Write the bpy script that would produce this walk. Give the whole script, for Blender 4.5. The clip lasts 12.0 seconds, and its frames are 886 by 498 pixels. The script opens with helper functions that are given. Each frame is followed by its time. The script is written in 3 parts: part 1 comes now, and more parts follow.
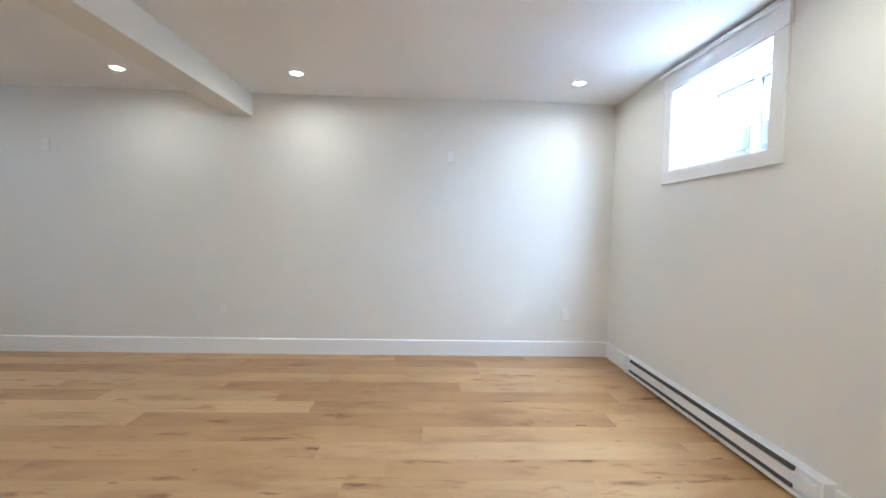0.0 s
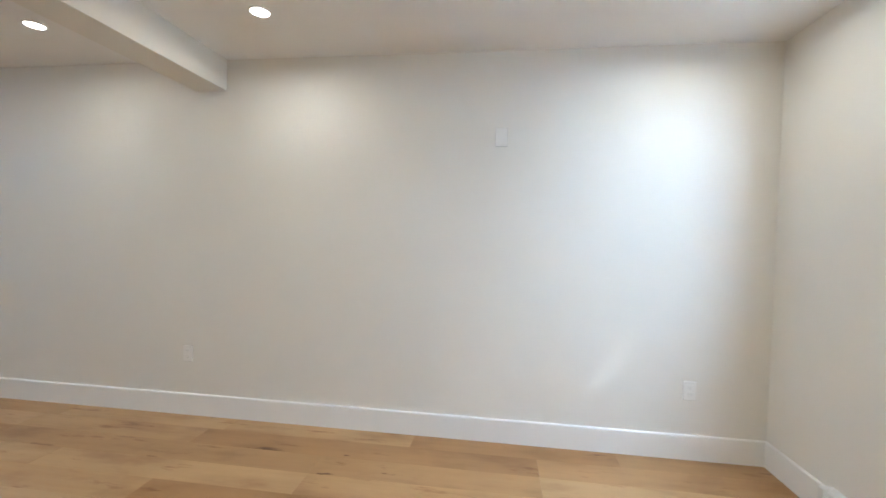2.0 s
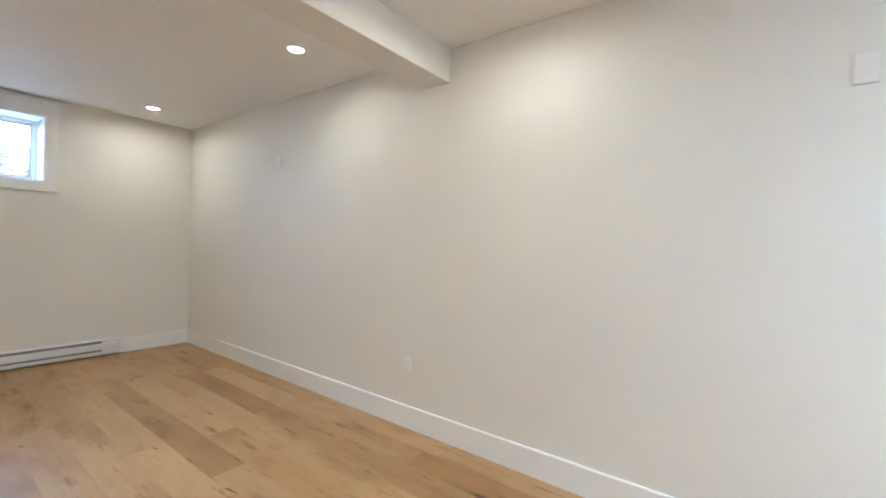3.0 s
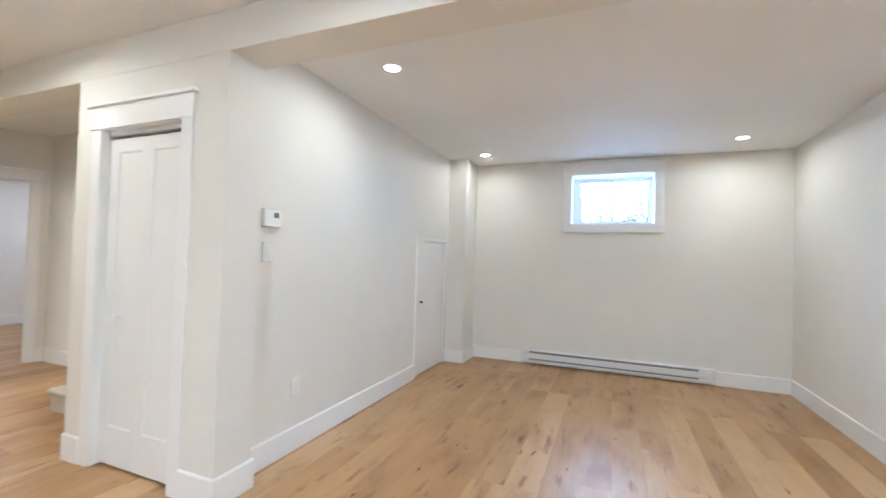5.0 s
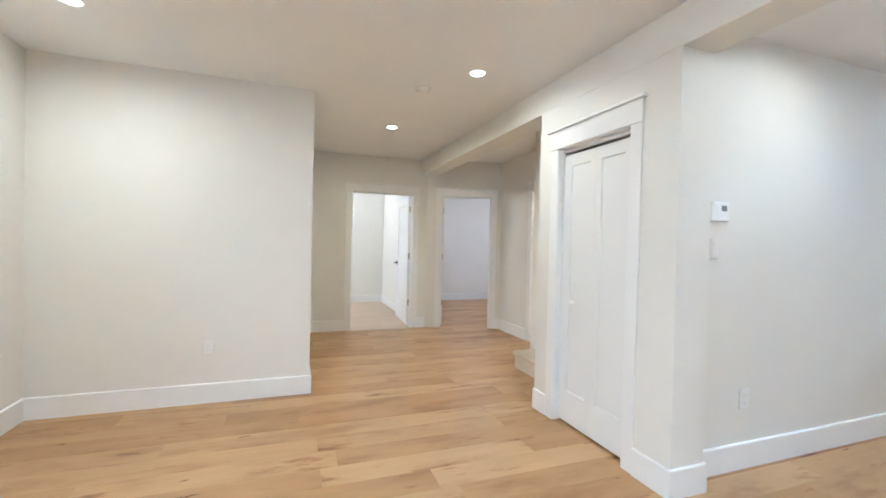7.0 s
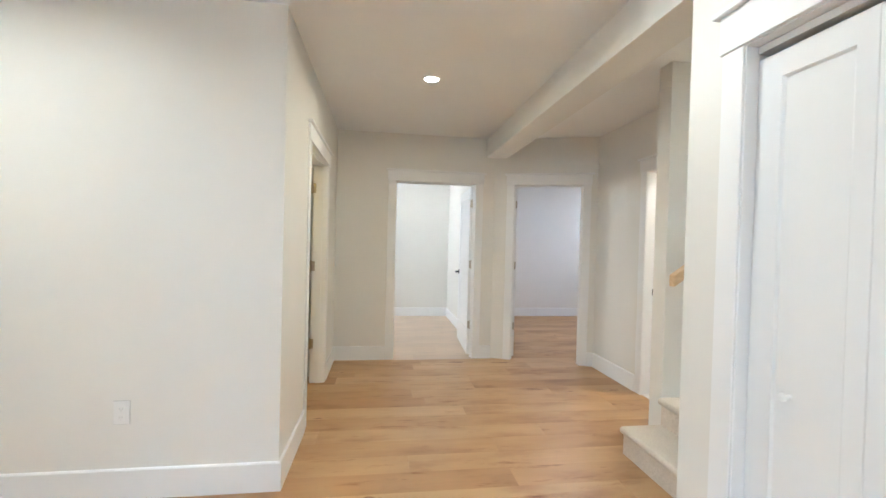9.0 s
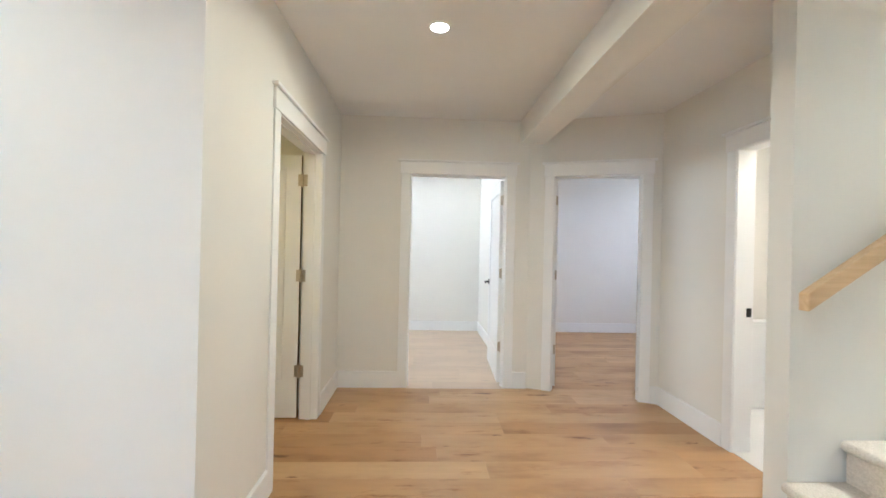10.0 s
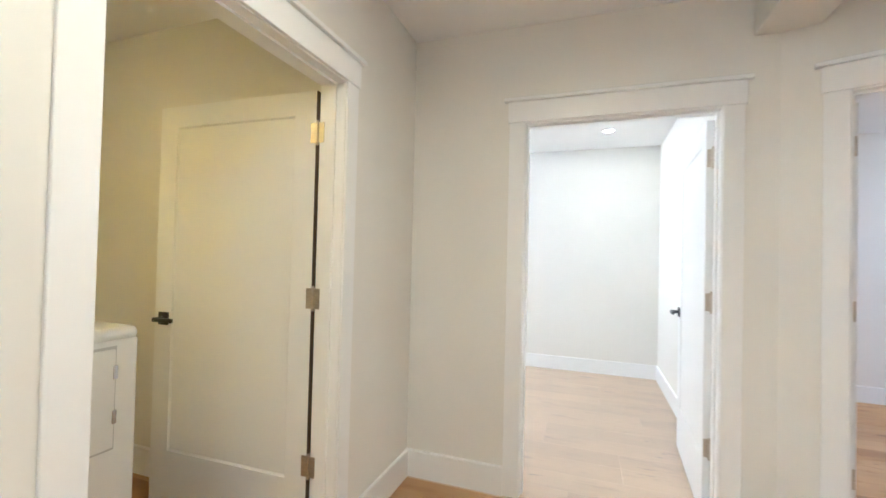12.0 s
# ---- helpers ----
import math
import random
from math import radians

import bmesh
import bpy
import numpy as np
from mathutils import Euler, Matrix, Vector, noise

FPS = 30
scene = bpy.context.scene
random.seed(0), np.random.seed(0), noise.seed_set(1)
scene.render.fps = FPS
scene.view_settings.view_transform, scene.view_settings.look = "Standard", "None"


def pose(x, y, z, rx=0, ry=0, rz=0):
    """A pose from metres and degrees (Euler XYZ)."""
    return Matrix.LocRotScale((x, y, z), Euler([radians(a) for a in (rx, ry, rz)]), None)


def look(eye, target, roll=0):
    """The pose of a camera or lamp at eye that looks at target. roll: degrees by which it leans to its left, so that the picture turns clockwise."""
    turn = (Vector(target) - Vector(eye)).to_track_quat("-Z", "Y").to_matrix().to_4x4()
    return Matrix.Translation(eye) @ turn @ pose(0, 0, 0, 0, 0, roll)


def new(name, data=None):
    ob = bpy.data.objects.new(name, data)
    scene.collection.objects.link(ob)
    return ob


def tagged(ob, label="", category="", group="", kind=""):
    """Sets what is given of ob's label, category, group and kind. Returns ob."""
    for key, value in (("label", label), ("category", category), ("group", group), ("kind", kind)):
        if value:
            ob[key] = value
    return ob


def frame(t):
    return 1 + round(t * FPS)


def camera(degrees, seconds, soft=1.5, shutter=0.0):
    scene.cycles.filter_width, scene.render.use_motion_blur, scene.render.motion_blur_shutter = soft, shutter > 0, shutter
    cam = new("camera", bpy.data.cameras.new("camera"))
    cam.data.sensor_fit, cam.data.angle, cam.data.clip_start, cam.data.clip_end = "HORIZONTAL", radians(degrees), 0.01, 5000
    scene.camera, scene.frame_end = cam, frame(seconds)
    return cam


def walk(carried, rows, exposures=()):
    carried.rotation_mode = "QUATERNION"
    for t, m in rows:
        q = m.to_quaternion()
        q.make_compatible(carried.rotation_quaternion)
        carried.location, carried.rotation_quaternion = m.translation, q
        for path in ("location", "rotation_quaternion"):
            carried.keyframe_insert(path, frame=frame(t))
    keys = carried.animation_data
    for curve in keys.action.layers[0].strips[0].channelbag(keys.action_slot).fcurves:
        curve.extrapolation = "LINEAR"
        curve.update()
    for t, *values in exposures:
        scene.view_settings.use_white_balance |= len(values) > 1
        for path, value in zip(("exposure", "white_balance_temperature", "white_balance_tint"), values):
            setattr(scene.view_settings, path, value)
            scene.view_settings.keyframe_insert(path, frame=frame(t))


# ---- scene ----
cam = camera(93.5, 12.0, shutter=0.2)
PATH = [
    (0, (1.743, -4.218, 1.301), (1.817, -2.221, 1.201), 1.2),
    (0.5, (1.921, -3.841, 1.297), (2.02, -1.845, 1.212), 1.2),
    (1, (2.016, -3.473, 1.314), (2.092, -1.476, 1.245), 1.3),
    (1.5, (2.015, -3.109, 1.334), (1.983, -1.109, 1.285), 1.5),
    (2, (1.966, -2.777, 1.351), (1.698, -0.796, 1.298), 1.5),
    (2.5, (1.814, -2.506, 1.326), (1.135, -0.625, 1.275), 1.4),
    (3, (1.646, -2.213, 1.311), (0.447, -0.612, 1.28), 1.8),
    (3.2, (1.602, -2.128, 1.319), (0.203, -0.698, 1.289), 1.7),
    (4.8, (1.503, -1.806, 1.317), (-0.427, -2.33, 1.354), 1.7),
    (5, (1.559, -1.769, 1.317), (-0.294, -2.52, 1.359), 1.7),
    (5.5, (1.725, -1.709, 1.31), (0.134, -2.921, 1.354), 1.6),
    (6, (1.845, -1.695, 1.293), (0.591, -3.252, 1.32), 1.6),
    (6.5, (1.909, -1.788, 1.287), (0.983, -3.56, 1.286), 1.5),
    (7, (1.881, -2.009, 1.31), (1.195, -3.887, 1.283), 1.4),
    (7.5, (1.7, -2.328, 1.298), (1.175, -4.257, 1.26), 1.4),
    (7.7, (1.633, -2.464, 1.303), (1.147, -4.403, 1.265), 1.4),
    (9.3, (1.097, -3.649, 1.35), (0.862, -5.635, 1.325), 1.4),
    (9.5, (1.043, -3.807, 1.341), (0.847, -5.798, 1.321), 1.3),
    (10, (0.921, -4.209, 1.326), (0.823, -6.207, 1.328), 1.3),
    (10.2, (0.863, -4.363, 1.321), (0.807, -6.362, 1.325), 1.4),
    (10.5, (0.81, -4.616, 1.322), (0.822, -6.616, 1.331), 1.5),
    (11, (0.744, -5.047, 1.34), (0.896, -7.041, 1.364), 1.4),
    (11.5, (0.658, -5.485, 1.339), (1.023, -7.451, 1.37), 1.3),
    (12, (0.707, -5.91, 1.301), (1.371, -7.796, 1.334), 1.4),
]
EXPO = [(0.0, 1.43, 5010, 6), (1.5, 1.29, 5270, 6), (3.0, 1.62, 5360, 6), (5.0, 2.00, 4970, 6), (6.0, 2.02, 4830, 5), (6.5, 2.05, 4810, 5), (7.5, 2.00, 4830, 4), (9.5, 2.11, 4830, 4), (10.5, 2.24, 4700, 5), (12.0, 2.40, 4730, 5)]
walk(cam, [(t, look(eye, target, roll)) for t, eye, target, roll in PATH], EXPO)

# ---- world, sun, window light ----
SUN_WAY = Vector((1.0, -1.35, 1.405)).normalized()      # towards the sun
world = bpy.data.worlds.new("sky")
scene.world = world
world.use_nodes = True
wn = world.node_tree
sky = wn.nodes.new("ShaderNodeTexSky")
sky.sky_type, sky.sun_disc = "NISHITA", False
sky.sun_elevation = math.asin(SUN_WAY.z)
sky.sun_rotation = math.atan2(SUN_WAY.x, SUN_WAY.y)
wn.links.new(sky.outputs[0], wn.nodes["Background"].inputs[0])
wn.nodes["Background"].inputs[1].default_value = 0.15
sun = new("sun", bpy.data.lights.new("sun", "SUN"))
sun.data.energy, sun.data.angle, sun.data.color = 2.0, radians(3.8), (1.0, 0.95, 0.88)
sun.matrix_world = look((30 * SUN_WAY.x, 30 * SUN_WAY.y, 30 * SUN_WAY.z), (0, 0, 0))

LAMP_WATTS, LAMP_COLOR = 2.4, (1.0, 0.84, 0.62)
SKY_WATTS, SKY_COLOR = 24.0, (0.76, 0.88, 1.0)


def down_light(x, y, z, watts=LAMP_WATTS, color=LAMP_COLOR):
    lamp = new("lamp_light", bpy.data.lights.new("lamp_light", "AREA"))
    lamp.data.shape, lamp.data.size, lamp.data.energy, lamp.data.color = "DISK", 0.086, watts, color
    lamp.data.spread = radians(168)
    lamp.matrix_world = pose(x, y, z)
    return lamp


def sky_light(x, y, z, wide, high, turn, watts=SKY_WATTS, color=SKY_COLOR, tip=54):
    lamp = new("window_light", bpy.data.lights.new("window_light", "AREA"))
    lamp.data.shape, lamp.data.size, lamp.data.size_y = "RECTANGLE", wide, high
    lamp.data.energy, lamp.data.color = watts, color
    lamp.matrix_world = pose(x, y, z, tip, 0, turn)
    return lamp


# ---- plan ----
XE, XW, YS1, H = 3.627, -3.868, -5.735, 2.583
BEAM_Z, BEAM_W = 2.362, 0.238
Y_ACC, Y_PIL, Y_CLO = -3.73, -3.625, -4.916
X_HALL, Y_HALL = 1.712, -8.205
Y_FAR = -11.03
X_DIV = -0.015
DOOR_H = 2.04
BASE_H, BASE_T = 0.156, 0.016


# ---- materials ----
def material(name, color, rough=0.5, metal=0.0):
    mat = bpy.data.materials.new(name)
    mat.use_nodes = True
    bsdf = mat.node_tree.nodes["Principled BSDF"]
    bsdf.inputs["Base Color"].default_value = (*color, 1)
    bsdf.inputs["Roughness"].default_value = rough
    bsdf.inputs["Metallic"].default_value = metal
    return mat, mat.node_tree, bsdf


def link(tree, a, b):
    tree.links.new(a, b)


def noise_node(tree, coords, scale, detail=4.0, rough=0.55, stretch=None):
    if stretch:
        mapping = tree.nodes.new("ShaderNodeMapping")
        mapping.inputs["Scale"].default_value = stretch
        link(tree, coords, mapping.inputs["Vector"])
        coords = mapping.outputs[0]
    node = tree.nodes.new("ShaderNodeTexNoise")
    node.inputs["Scale"].default_value = scale
    node.inputs["Detail"].default_value = detail
    node.inputs["Roughness"].default_value = rough
    link(tree, coords, node.inputs["Vector"])
    return node


def ramp(tree, value, stops):
    node = tree.nodes.new("ShaderNodeValToRGB")
    els = node.color_ramp.elements
    while len(els) < len(stops):
        els.new(0.5)
    for el, (pos, col) in zip(els, stops):
        el.position, el.color = pos, (*col, 1)
    link(tree, value, node.inputs[0])
    return node


def mix_colors(tree, kind, fac, a, b):
    node = tree.nodes.new("ShaderNodeMix")
    node.data_type, node.blend_type = "RGBA", kind
    for sock, val in ((node.inputs[0], fac), (node.inputs[6], a), (node.inputs[7], b)):
        if isinstance(val, (int, float)):
            sock.default_value = val
        elif isinstance(val, tuple):
            sock.default_value = (*val, 1)
        else:
            link(tree, val, sock)
    return node.outputs[2]


def bump(tree, bsdf, height, strength, distance):
    node = tree.nodes.new("ShaderNodeBump")
    node.inputs["Strength"].default_value = strength
    node.inputs["Distance"].default_value = distance
    link(tree, height, node.inputs["Height"])
    link(tree, node.outputs[0], bsdf.inputs["Normal"])


def coords_of(tree, which="Object"):
    return tree.nodes.new("ShaderNodeTexCoord").outputs[which]


def painted(name, color, rough, grain, relief, drift=0.03):
    """Rolled paint: slow tone drift, fine orange-peel relief."""
    mat, tree, bsdf = material(name, color, rough)
    geo = tree.nodes.new("ShaderNodeNewGeometry").outputs["Position"]
    slow = noise_node(tree, geo, 0.9, 3.0)
    dark = tuple(c * (1 - drift) for c in color)
    light = tuple(min(1, c * (1 + drift * 0.6)) for c in color)
    tone = ramp(tree, slow.outputs[0], [(0.3, dark), (0.7, light)])
    link(tree, tone.outputs[0], bsdf.inputs["Base Color"])
    fine = noise_node(tree, geo, grain, 3.0)
    bump(tree, bsdf, fine.outputs[0], relief, 0.002)
    return mat


WALL = painted("wall_paint", (0.818, 0.801, 0.752), 0.5, 260, 0.10)
CEIL = painted("ceiling_paint", (0.885, 0.883, 0.872), 0.75, 180, 0.14)
TRIM = painted("trim_paint", (0.89, 0.89, 0.882), 0.32, 60, 0.04, 0.015)
DOOR = painted("door_paint", (0.86, 0.86, 0.85), 0.36, 90, 0.05, 0.02)
VINYL = painted("window_vinyl", (0.84, 0.86, 0.88), 0.35, 40, 0.02, 0.01)
PLATE = painted("plate_plastic", (0.875, 0.872, 0.855), 0.3, 40, 0.01, 0.01)
COVER = painted("wall_plate_plastic", (0.852, 0.844, 0.818), 0.35, 40, 0.01, 0.01)
ENAMEL = painted("heater_enamel", (0.82, 0.83, 0.84), 0.32, 40, 0.02, 0.02)
APPLIANCE = painted("appliance_enamel", (0.80, 0.80, 0.78), 0.25, 40, 0.02, 0.02)
PORCELAIN = painted("porcelain", (0.83, 0.82, 0.80), 0.12, 20, 0.01, 0.01)
BLACK = painted("black_metal", (0.012, 0.012, 0.013), 0.4, 80, 0.03, 0.1)
# near-black that paints the shadow below the access door
UNDERDOOR_SHADE = painted("underdoor_shade", (0.02, 0.02, 0.022), 0.6, 80, 0.03, 0.1)
# one fin metal in two greys: east slots painted shaded, west slots painted window-lit
SHADED_FINS = painted("shaded_heater_fins", (0.06, 0.06, 0.063), 0.45, 120, 0.1, 0.15)
LIT_FINS = painted("lit_heater_fins", (0.30, 0.30, 0.31), 0.4, 120, 0.1, 0.15)
# grey of the socket slots, also of painted shadow lines on plates and dryer
SOCKET_SHADE = painted("socket_and_shade_grey", (0.5, 0.5, 0.49), 0.5, 40, 0.01, 0.05)
# dark brown that paints the shade of the laundry door's hinge gap
HINGE_SHADE = painted("hinge_gap_shade", (0.10, 0.07, 0.045), 0.8, 90, 0.1, 0.2)
SUBFLOOR = painted("subfloor", (0.10, 0.07, 0.045), 0.9, 50, 0.2, 0.2)
BATH_FLOOR = painted("bath_floor_vinyl", (0.74, 0.73, 0.71), 0.3, 40, 0.03, 0.03)


def nickel_material():
    mat, tree, bsdf = material("satin_nickel", (0.55, 0.49, 0.40), 0.38, 1.0)
    fine = noise_node(tree, coords_of(tree), 40, 3.0, 0.6, (1, 1, 14))
    tone = ramp(tree, fine.outputs[0], [(0.3, (0.44, 0.38, 0.30)), (0.7, (0.60, 0.54, 0.45))])
    link(tree, tone.outputs[0], bsdf.inputs["Base Color"])
    return mat


def chrome_material():
    mat, tree, bsdf = material("chrome", (0.62, 0.62, 0.62), 0.15, 1.0)
    fine = noise_node(tree, coords_of(tree), 30, 2.0)
    tone = ramp(tree, fine.outputs[0], [(0.3, (0.5, 0.5, 0.5)), (0.7, (0.68, 0.68, 0.67))])
    link(tree, tone.outputs[0], bsdf.inputs["Base Color"])
    return mat


def plank_material(name="maple_plank", pale=0.0):
    """Character-grade maple boards: tone by board, cloudy figure, long brown streaks, small knots."""
    mat, tree, bsdf = material(name, (0.5, 0.32, 0.16), 0.36)
    info = tree.nodes.new("ShaderNodeObjectInfo").outputs["Random"]
    spread = tree.nodes.new("ShaderNodeVectorMath")
    spread.operation = "SCALE"
    spread.inputs[0].default_value = (37.0, 91.0, 53.0)
    link(tree, info, spread.inputs["Scale"])
    shift = tree.nodes.new("ShaderNodeVectorMath")
    shift.operation = "ADD"
    link(tree, coords_of(tree), shift.inputs[0])
    link(tree, spread.outputs[0], shift.inputs[1])
    at = shift.outputs[0]
    board = ramp(tree, info, [(0.0, (0.382, 0.210, 0.078)), (0.17, (0.504, 0.313, 0.141)), (0.34, (0.399, 0.232, 0.093)), (0.5, (0.571, 0.374, 0.186)), (0.67, (0.436, 0.255, 0.102)), (0.84, (0.524, 0.336, 0.161)), (1.0, (0.465, 0.271, 0.110))])
    cloud = noise_node(tree, at, 1.7, 4.0, 0.55, (1.0, 2.6, 1.0))
    tone = mix_colors(tree, "MULTIPLY", 1.0, board.outputs[0], ramp(tree, cloud.outputs[0], [(0.30, (0.72, 0.64, 0.55)), (0.47, (0.97, 0.96, 0.94)), (0.72, (1.12, 1.12, 1.12))]).outputs[0])
    grain = noise_node(tree, at, 22, 6.0, 0.6, (0.06, 1.4, 1.0))
    tone = mix_colors(tree, "MULTIPLY", 0.24, tone, ramp(tree, grain.outputs[0], [(0.30, (0.86, 0.82, 0.76)), (0.60, (1.02, 1.02, 1.02))]).outputs[0])
    streak = noise_node(tree, at, 2.0, 5.0, 0.68, (1.1, 5.2, 1.0))
    tone = mix_colors(tree, "MULTIPLY", 1.0, tone, ramp(tree, streak.outputs[0], [(0.28, (0.42, 0.29, 0.19)), (0.345, (0.74, 0.63, 0.51)), (0.415, (1.0, 1.0, 1.0))]).outputs[0])
    warp = noise_node(tree, at, 11.0, 3.0)
    moved = tree.nodes.new("ShaderNodeVectorMath")
    moved.operation = "MULTIPLY_ADD"
    moved.inputs[1].default_value = (0.22, 0.05, 0)
    link(tree, warp.outputs["Color"], moved.inputs[0])
    link(tree, at, moved.inputs[2])
    for scale, core, rim in ((2.1, 0.05, 0.14), (4.2, 0.05, 0.11)):
        cells = tree.nodes.new("ShaderNodeTexVoronoi")
        mapping = tree.nodes.new("ShaderNodeMapping")
        mapping.inputs["Scale"].default_value = (0.55, 2.4, 1.0)
        link(tree, moved.outputs[0], mapping.inputs["Vector"])
        link(tree, mapping.outputs[0], cells.inputs["Vector"])
        cells.inputs["Scale"].default_value = scale
        keep = ramp(tree, cells.outputs["Color"], [(0.43, (0, 0, 0)), (0.48, (1, 1, 1))])
        knot = ramp(tree, cells.outputs["Distance"], [(0.0, (0.17, 0.10, 0.055)), (core, (0.40, 0.275, 0.175)), (rim, (1, 1, 1))])
        tone = mix_colors(tree, "MULTIPLY", keep.outputs[0], tone, knot.outputs[0])
    # pale: share of one even light beige mixed over the board colour
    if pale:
        pale_tone = tree.nodes.new("ShaderNodeRGB")
        pale_tone.outputs[0].default_value = (0.68, 0.61, 0.52, 1)
        tone = mix_colors(tree, "MIX", pale, tone, pale_tone.outputs[0])
    link(tree, tone, bsdf.inputs["Base Color"])
    gloss = ramp(tree, grain.outputs[0], [(0.3, (0.42, 0.42, 0.42)), (0.7, (0.34, 0.34, 0.34))])
    link(tree, gloss.outputs[0], bsdf.inputs["Roughness"])
    bump(tree, bsdf, grain.outputs[0], 0.06, 0.001)
    return mat


def rail_material():
    mat, tree, bsdf = material("rail_wood", (0.56, 0.35, 0.16), 0.4)
    at = coords_of(tree)
    grain = noise_node(tree, at, 30, 5.0, 0.6, (0.06, 1.5, 1.5))
    tone = ramp(tree, grain.outputs[0], [(0.3, (0.60, 0.41, 0.215)), (0.7, (0.74, 0.545, 0.32))])
    link(tree, tone.outputs[0], bsdf.inputs["Base Color"])
    bump(tree, bsdf, grain.outputs[0], 0.1, 0.001)
    return mat


def carpet_material():
    mat, tree, bsdf = material("stair_carpet", (0.62, 0.55, 0.46), 0.95)
    at = coords_of(tree)
    tuft = noise_node(tree, at, 140, 3.0, 0.7)
    blot = noise_node(tree, at, 5, 3.0)
    tone = ramp(tree, tuft.outputs[0], [(0.3, (0.60, 0.53, 0.44)), (0.7, (0.82, 0.75, 0.65))])
    tone = mix_colors(tree, "MULTIPLY", 1.0, tone.outputs[0], ramp(tree, blot.outputs[0], [(0.3, (0.93, 0.92, 0.90)), (0.7, (1.03, 1.03, 1.03))]).outputs[0])
    link(tree, tone, bsdf.inputs["Base Color"])
    bump(tree, bsdf, tuft.outputs[0], 0.7, 0.006)
    return mat


def glass_material():
    mat, tree, bsdf = material("window_glass", (1, 1, 1), 0.0)
    bsdf.inputs["Transmission Weight"].default_value = 1.0
    bsdf.inputs["IOR"].default_value = 1.45
    return mat


def outside_material(name, a, b, scale):
    mat, tree, bsdf = material(name, a, 0.85)
    geo = tree.nodes.new("ShaderNodeNewGeometry").outputs["Position"]
    n = noise_node(tree, geo, scale, 5.0, 0.6)
    tone = ramp(tree, n.outputs[0], [(0.3, a), (0.7, b)])
    link(tree, tone.outputs[0], bsdf.inputs["Base Color"])
    bump(tree, bsdf, n.outputs[0], 0.3, 0.01)
    return mat


def glow_material(name, color, strength):
    mat, tree, bsdf = material(name, (0.9, 0.9, 0.88), 0.4)
    bsdf.inputs["Emission Color"].default_value = (*color, 1)
    bsdf.inputs["Emission Strength"].default_value = strength
    return mat


NICKEL, CHROME, PLANK, RAILWOOD, CARPET, GLASS = nickel_material(), chrome_material(), plank_material(), rail_material(), carpet_material(), glass_material()
# the same boards mixed about half towards light beige, for the east bedroom
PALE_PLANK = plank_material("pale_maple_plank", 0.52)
LENS = glow_material("lamp_lens", (1.0, 0.86, 0.68), 14.0)
SCREEN = painted("lcd_grey", (0.16, 0.18, 0.17), 0.2, 30, 0.01, 0.05)
GROUND = outside_material("ground_gravel", (0.46, 0.45, 0.43), (0.60, 0.59, 0.56), 6)
LEAF = outside_material("shrub_leaf", (0.16, 0.19, 0.14), (0.24, 0.27, 0.20), 9)
FENCE = outside_material("grey_fence_wood", (0.40, 0.43, 0.44), (0.50, 0.53, 0.54), 5)
HAZE = glow_material("white_haze", (0.93, 0.97, 1.0), 0.6)


# ---- mesh helpers ----
def box(bm, x0, y0, z0, x1, y1, z1, bevel=0.0, segments=2):
    if x0 > x1: x0, x1 = x1, x0
    if y0 > y1: y0, y1 = y1, y0
    if z0 > z1: z0, z1 = z1, z0
    vs = [bm.verts.new(p) for p in ((x0, y0, z0), (x1, y0, z0), (x1, y1, z0), (x0, y1, z0), (x0, y0, z1), (x1, y0, z1), (x1, y1, z1), (x0, y1, z1))]
    fs = [bm.faces.new([vs[i] for i in q]) for q in ((0, 3, 2, 1), (4, 5, 6, 7), (0, 1, 5, 4), (1, 2, 6, 5), (2, 3, 7, 6), (3, 0, 4, 7))]
    if bevel:
        edges = list({e for f in fs for e in f.edges})
        bmesh.ops.bevel(bm, geom=edges, offset=bevel, segments=segments, profile=0.5, affect="EDGES", clamp_overlap=True)
    return bm


def boxes(*specs, bevel=0.0, segments=2):
    bm = bmesh.new()
    for s in specs:
        box(bm, *s, bevel=bevel, segments=segments)
    return bm


def cylinder(bm, center, radius, depth, axis="Z", sides=24, radius2=None):
    turn = {"Z": Matrix(), "X": Matrix.Rotation(radians(90), 4, "Y"), "Y": Matrix.Rotation(radians(90), 4, "X")}[axis]
    bmesh.ops.create_cone(bm, cap_ends=True, segments=sides, radius1=radius, radius2=radius if radius2 is None else radius2, depth=depth, matrix=Matrix.Translation(center) @ turn)
    return bm


def sweep(bm, points, radius, sides=10):
    """A round pipe along points."""
    rings = []
    pts = [Vector(p) for p in points]
    for i, p in enumerate(pts):
        way = (pts[min(i + 1, len(pts) - 1)] - pts[max(i - 1, 0)]).normalized()
        side = way.cross(Vector((0.3, 0.9, 0.2))).normalized()
        up = way.cross(side)
        rings.append([bm.verts.new(p + radius * (math.cos(2 * math.pi * k / sides) * side + math.sin(2 * math.pi * k / sides) * up)) for k in range(sides)])
    for a, b in zip(rings, rings[1:]):
        for k in range(sides):
            bm.faces.new((a[k], a[(k + 1) % sides], b[(k + 1) % sides], b[k]))
    bm.faces.new(rings[0]), bm.faces.new(list(reversed(rings[-1])))
    return bm


